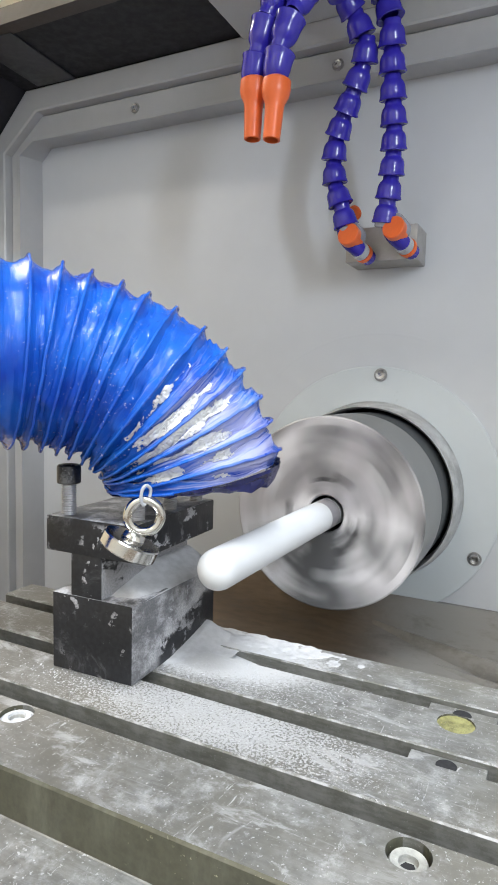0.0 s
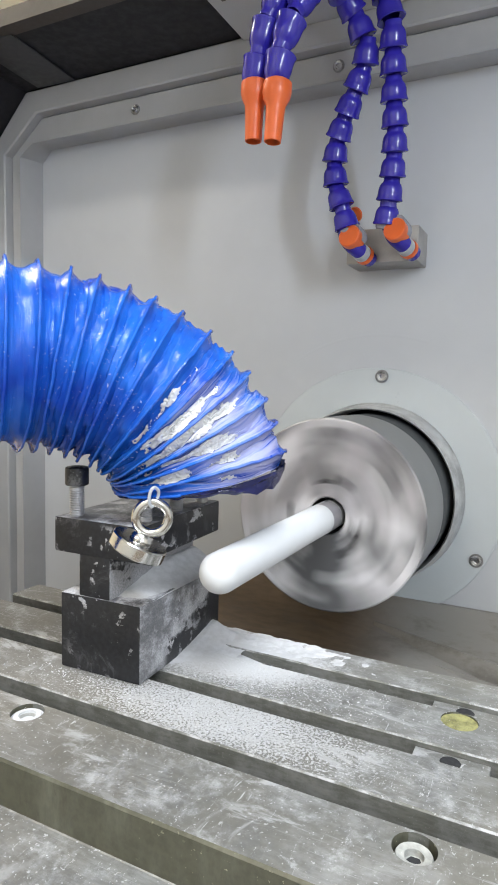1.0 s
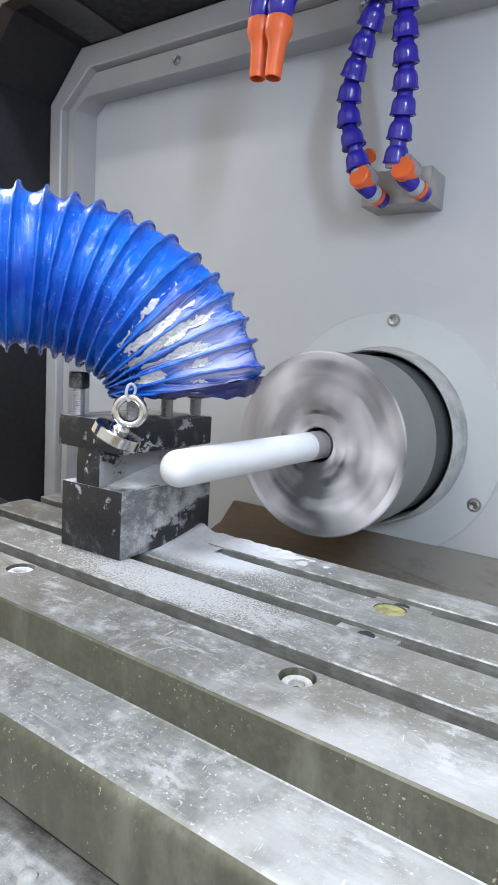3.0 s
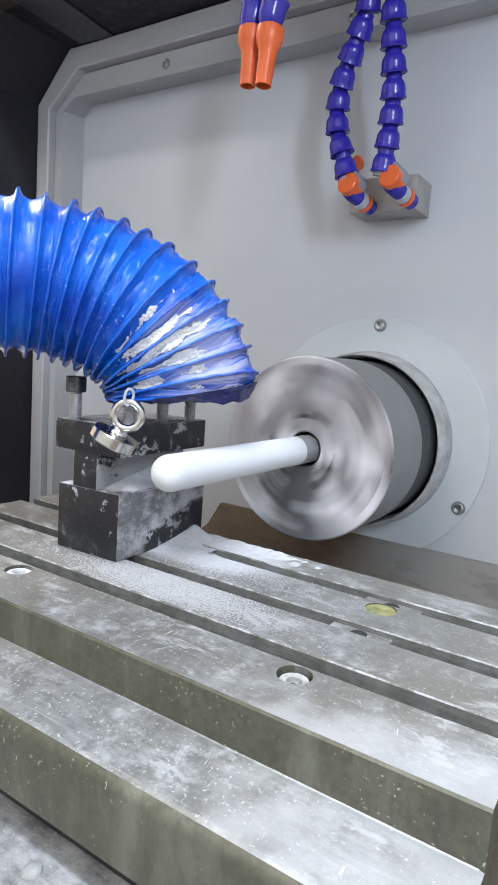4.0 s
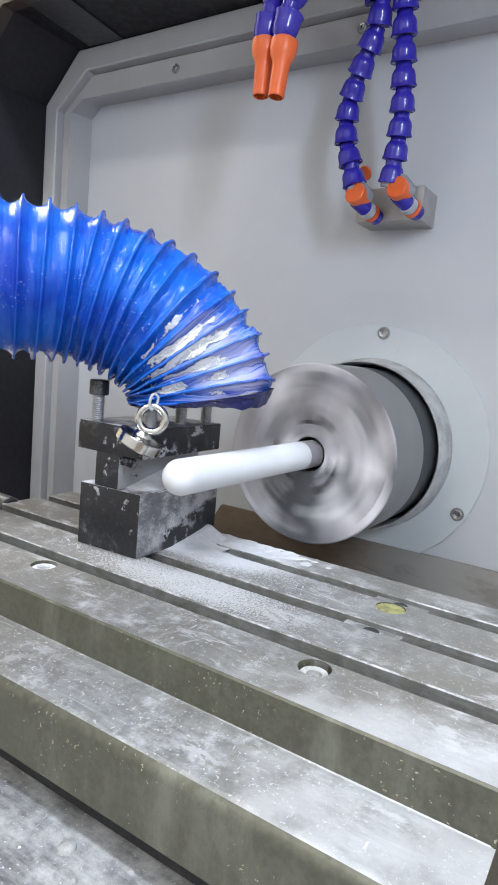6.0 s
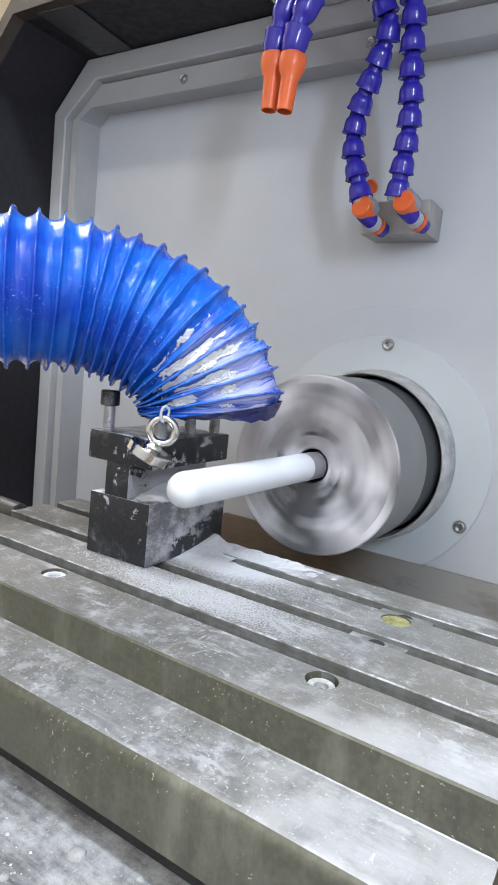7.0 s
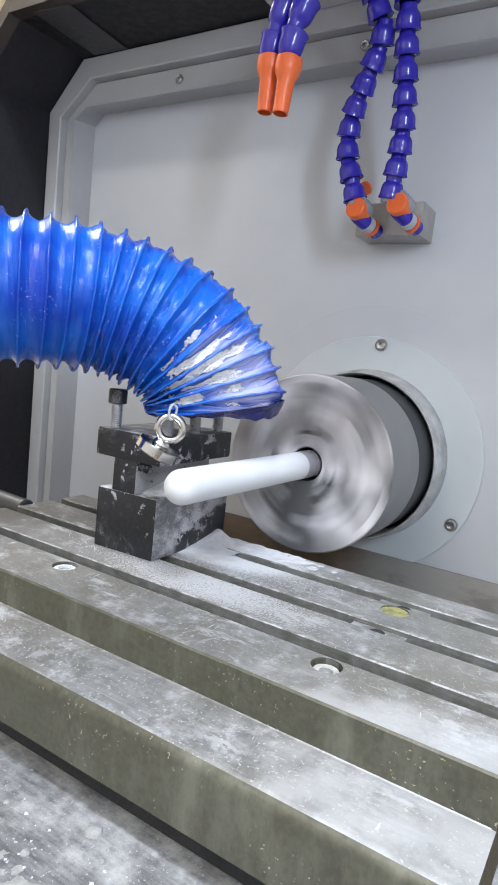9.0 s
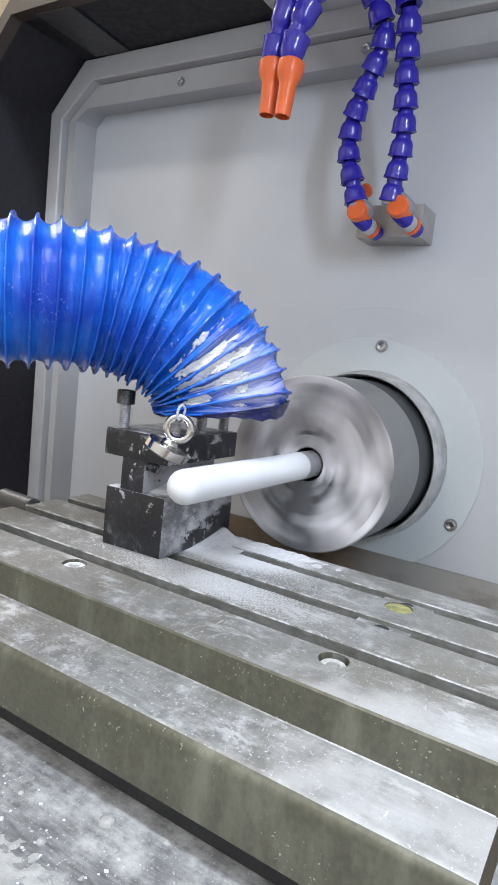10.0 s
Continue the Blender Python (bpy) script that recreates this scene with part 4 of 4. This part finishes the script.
coolant_hose([(0.0115, 0.170, 0.452), (0.0165, 0.172, 0.476), (0.026, 0.181, 0.505), (0.032, 0.205, 0.535), (0.034, 0.235, 0.542), (0.042, 0.252, 0.532), (0.0505, 0.258, 0.514), (0.0540, 0.266, 0.494), (0.0395, 0.274, 0.463), (0.0235, 0.284, 0.431), (0.0205, 0.290, 0.398), (0.0285, 0.295, 0.366)], "jointed violet-blue coolant hose with an orange nozzle and tap", (0.0113, 0.1695, 0.4385), (-0.045, -0.06, -1))
coolant_hose([(-0.0110, 0.1745, 0.455), (-0.0055, 0.175, 0.480), (0.003, 0.180, 0.508), (0.020, 0.200, 0.548), (0.045, 0.232, 0.566), (0.066, 0.253, 0.549), (0.0780, 0.259, 0.516), (0.0785, 0.267, 0.490), (0.0787, 0.275, 0.460), (0.0790, 0.284, 0.425), (0.0765, 0.291, 0.397), (0.0724, 0.296, 0.369)], "jointed violet-blue coolant hose with an orange nozzle beside its twin", (-0.0112, 0.1740, 0.4445), (-0.01, -0.01, -1))
mount = thing("coolant_manifold", "plain bare steel block on the wall that carries the coolant hoses", "manifold")
part("block", box(0.0205, 0.0945, 0.333, WALL, 0.3240, 0.3585, 0.0012), M["block_steel"], mount)


# ---- white powder ----
def heap(x0, x1, y0, y1, nx, ny, height, base=0.0):
    """A low uneven sheet of powder."""
    bm = bmesh.new()
    grid = [[bm.verts.new((x0 + (x1 - x0) * i / nx, y0 + (y1 - y0) * j / ny, base + height(x0 + (x1 - x0) * i / nx, y0 + (y1 - y0) * j / ny))) for j in range(ny + 1)] for i in range(nx + 1)]
    for i in range(nx):
        for j in range(ny):
            bm.faces.new((grid[i][j], grid[i + 1][j], grid[i + 1][j + 1], grid[i][j + 1]))
    return bm


def lumps(x, y, s, seed):
    return noise.fractal(Vector((x * s, y * s, seed)), 0.8, 2.1, 5)


def drift(x, y):
    """Powder drifted against the foot of the holder on its open side."""
    k = max(0.0, 1 - max(0.0, x - 0.001) / (0.010 + 0.016 * min(1.0, max(0.0, (y - 0.026) / 0.08)))) * min(1.0, max(0.0, (y - 0.026) / 0.085)) * min(1.0, max(0.0, (0.1145 - y) / 0.014))
    return 0.0130 * k ** 1.4 + 0.0004 * lumps(x, y, 170, 2) - 0.0009


def veil(x, y):
    d = math.exp(-(max(0.0, x - 0.06) / 0.055) ** 2 - ((y - 0.104) / 0.016) ** 2)
    return 0.0017 * d - 0.0009 + 0.0010 * lumps(x, y, 120, 5)


def slot_fill(x, y):
    return -0.0030 - 0.010 * max(0.0, min(1.0, (x - 0.020) / 0.065)) + 0.0006 * lumps(x, y, 130, 7)


def saddle_drift(x, y):
    """Powder that has fallen past the table, thickest away from its edge."""
    d = math.exp(-((x - 0.085) / 0.075) ** 2 - ((y + 0.225) / 0.035) ** 2)
    return 0.0022 * d - 0.0012 + 0.0013 * lumps(x, y, 140, 11)


def ramp_fill(x, y):
    """The slope of powder lying in the holder's open jaw."""
    k = min(1.0, max(0.0, (y - 0.004) / 0.06))
    return -0.0006 + 0.013 * k * max(0.0, min(1.0, (0.000 - x) / 0.026)) + 0.0004 * lumps(x, y, 150, 9)


powder = thing("powder", "fine white grinding powder lying in drifts on the table", "powder", kind="stuff")
part("drift", heap(-0.010, 0.034, 0.026, 0.1155, 44, 60, drift), M["powder"], powder)
part("veil", heap(0.0, 0.17, 0.0848, 0.1155, 90, 24, veil), M["powder"], powder)
part("slot_fill", heap(-0.02, 0.15, SLOTS[0] - 0.0072, SLOTS[0] + 0.0072, 90, 10, slot_fill), M["powder"], powder)
part("jaw_fill", heap(-0.0285, -0.0005, 0.003, 0.108, 20, 70, ramp_fill, 0.0522), M["powder"], powder)


part("saddle_drift", heap(-0.06, 0.24, -0.30, -0.152, 150, 74, saddle_drift, -0.0975), M["fallen_powder"], powder, "uneven powder fallen past the table")


def crumbs(spots, seed):
    """Loose grains, thick at the middle of each spot and thinning out round it."""
    rng = random.Random(seed)
    verts, faces = [], []
    for n, cx, cy, sx, sy, y0, y1, z, r1 in spots:
        for _ in range(n):
            x, y, r = rng.gauss(cx, sx), rng.gauss(cy, sy), r1 * rng.uniform(0.25, 1.0) ** 2
            if not (y0 < y < y1 and TABLE_X0 < x < TABLE_X1 - 0.002) or (-0.066 < x < 0.001 and y > -0.003):
                continue
            k = len(verts)
            for dx, dy, dz in ((1, 0, 0), (-1, 0, 0), (0, 1, 0), (0, -1, 0), (0, 0, 1), (0, 0, -1)):
                q = rng.uniform(0.7, 1.2) * r
                verts.append((x + dx * q, y + dy * q, z + r * 0.3 + dz * q * 0.7))
            for a, b, c in ((0, 2, 4), (2, 1, 4), (1, 3, 4), (3, 0, 4), (2, 0, 5), (1, 2, 5), (3, 1, 5), (0, 3, 5)):
                faces.append((k + a, k + b, k + c))
    me = bpy.data.meshes.new("crumbs")
    me.from_pydata(verts, [], faces)
    me.materials.append(M["powder"])
    return me


grit = new("crumbs", crumbs([(1900, 0.055, -0.008, 0.040, 0.013, -0.0315, 0.0105, 0.0, 0.0005), (3600, 0.055, 0.052, 0.045, 0.016, 0.0265, 0.069, 0.0, 0.00065), (300, -0.04, -0.012, 0.03, 0.008, -0.0315, 0.010, 0.0, 0.0008), (220, 0.05, -0.07, 0.13, 0.02, -0.098, -0.048, 0.0, 0.0005), (420, 0.06, -0.215, 0.11, 0.045, -0.44, -0.152, -0.0975, 0.0017), (300, 0.03, -0.122, 0.13, 0.015, -0.14, -0.101, -0.026, 0.0006)], 4))
grit.parent = powder
part("corner_line", extruded([(-0.0986, -0.0262), (-0.0986, -0.0255), (-0.0990, -0.0258), (-0.0994, -0.0262)], TABLE_X0 + 0.002, TABLE_X1 - 0.002), M["table"], powder, "thin line of powder in the ledge corner")
RIDERS.append(powder)


def motions():
    """The feed of the table along the spindle axis and the spin of chuck and rod."""
    feed = [(0.0, 0.0, 0.0), (1.0, -0.0006, 0.0069), (2.0, -0.0013, 0.0138), (3.0, -0.0020, 0.0201), (4.5, -0.0027, 0.0309), (5.5, -0.0030, 0.0374), (7.0, -0.0031, 0.0468), (8.0, -0.0032, 0.0529), (9.0, -0.0032, 0.0597), (10.0, -0.0031, 0.0662)]
    for ob in RIDERS:
        home = ob.matrix_basis.copy()
        walk(ob, [(t, Matrix.Translation((x, y, 0)) @ home) for t, x, y in feed])
    for ob, y in SPIN:
        walk(ob, [(i / FPS, pose(AX, y, AZ, 0, 84.0 * i - 25)) for i in range(10 * FPS + 1)])


motions()
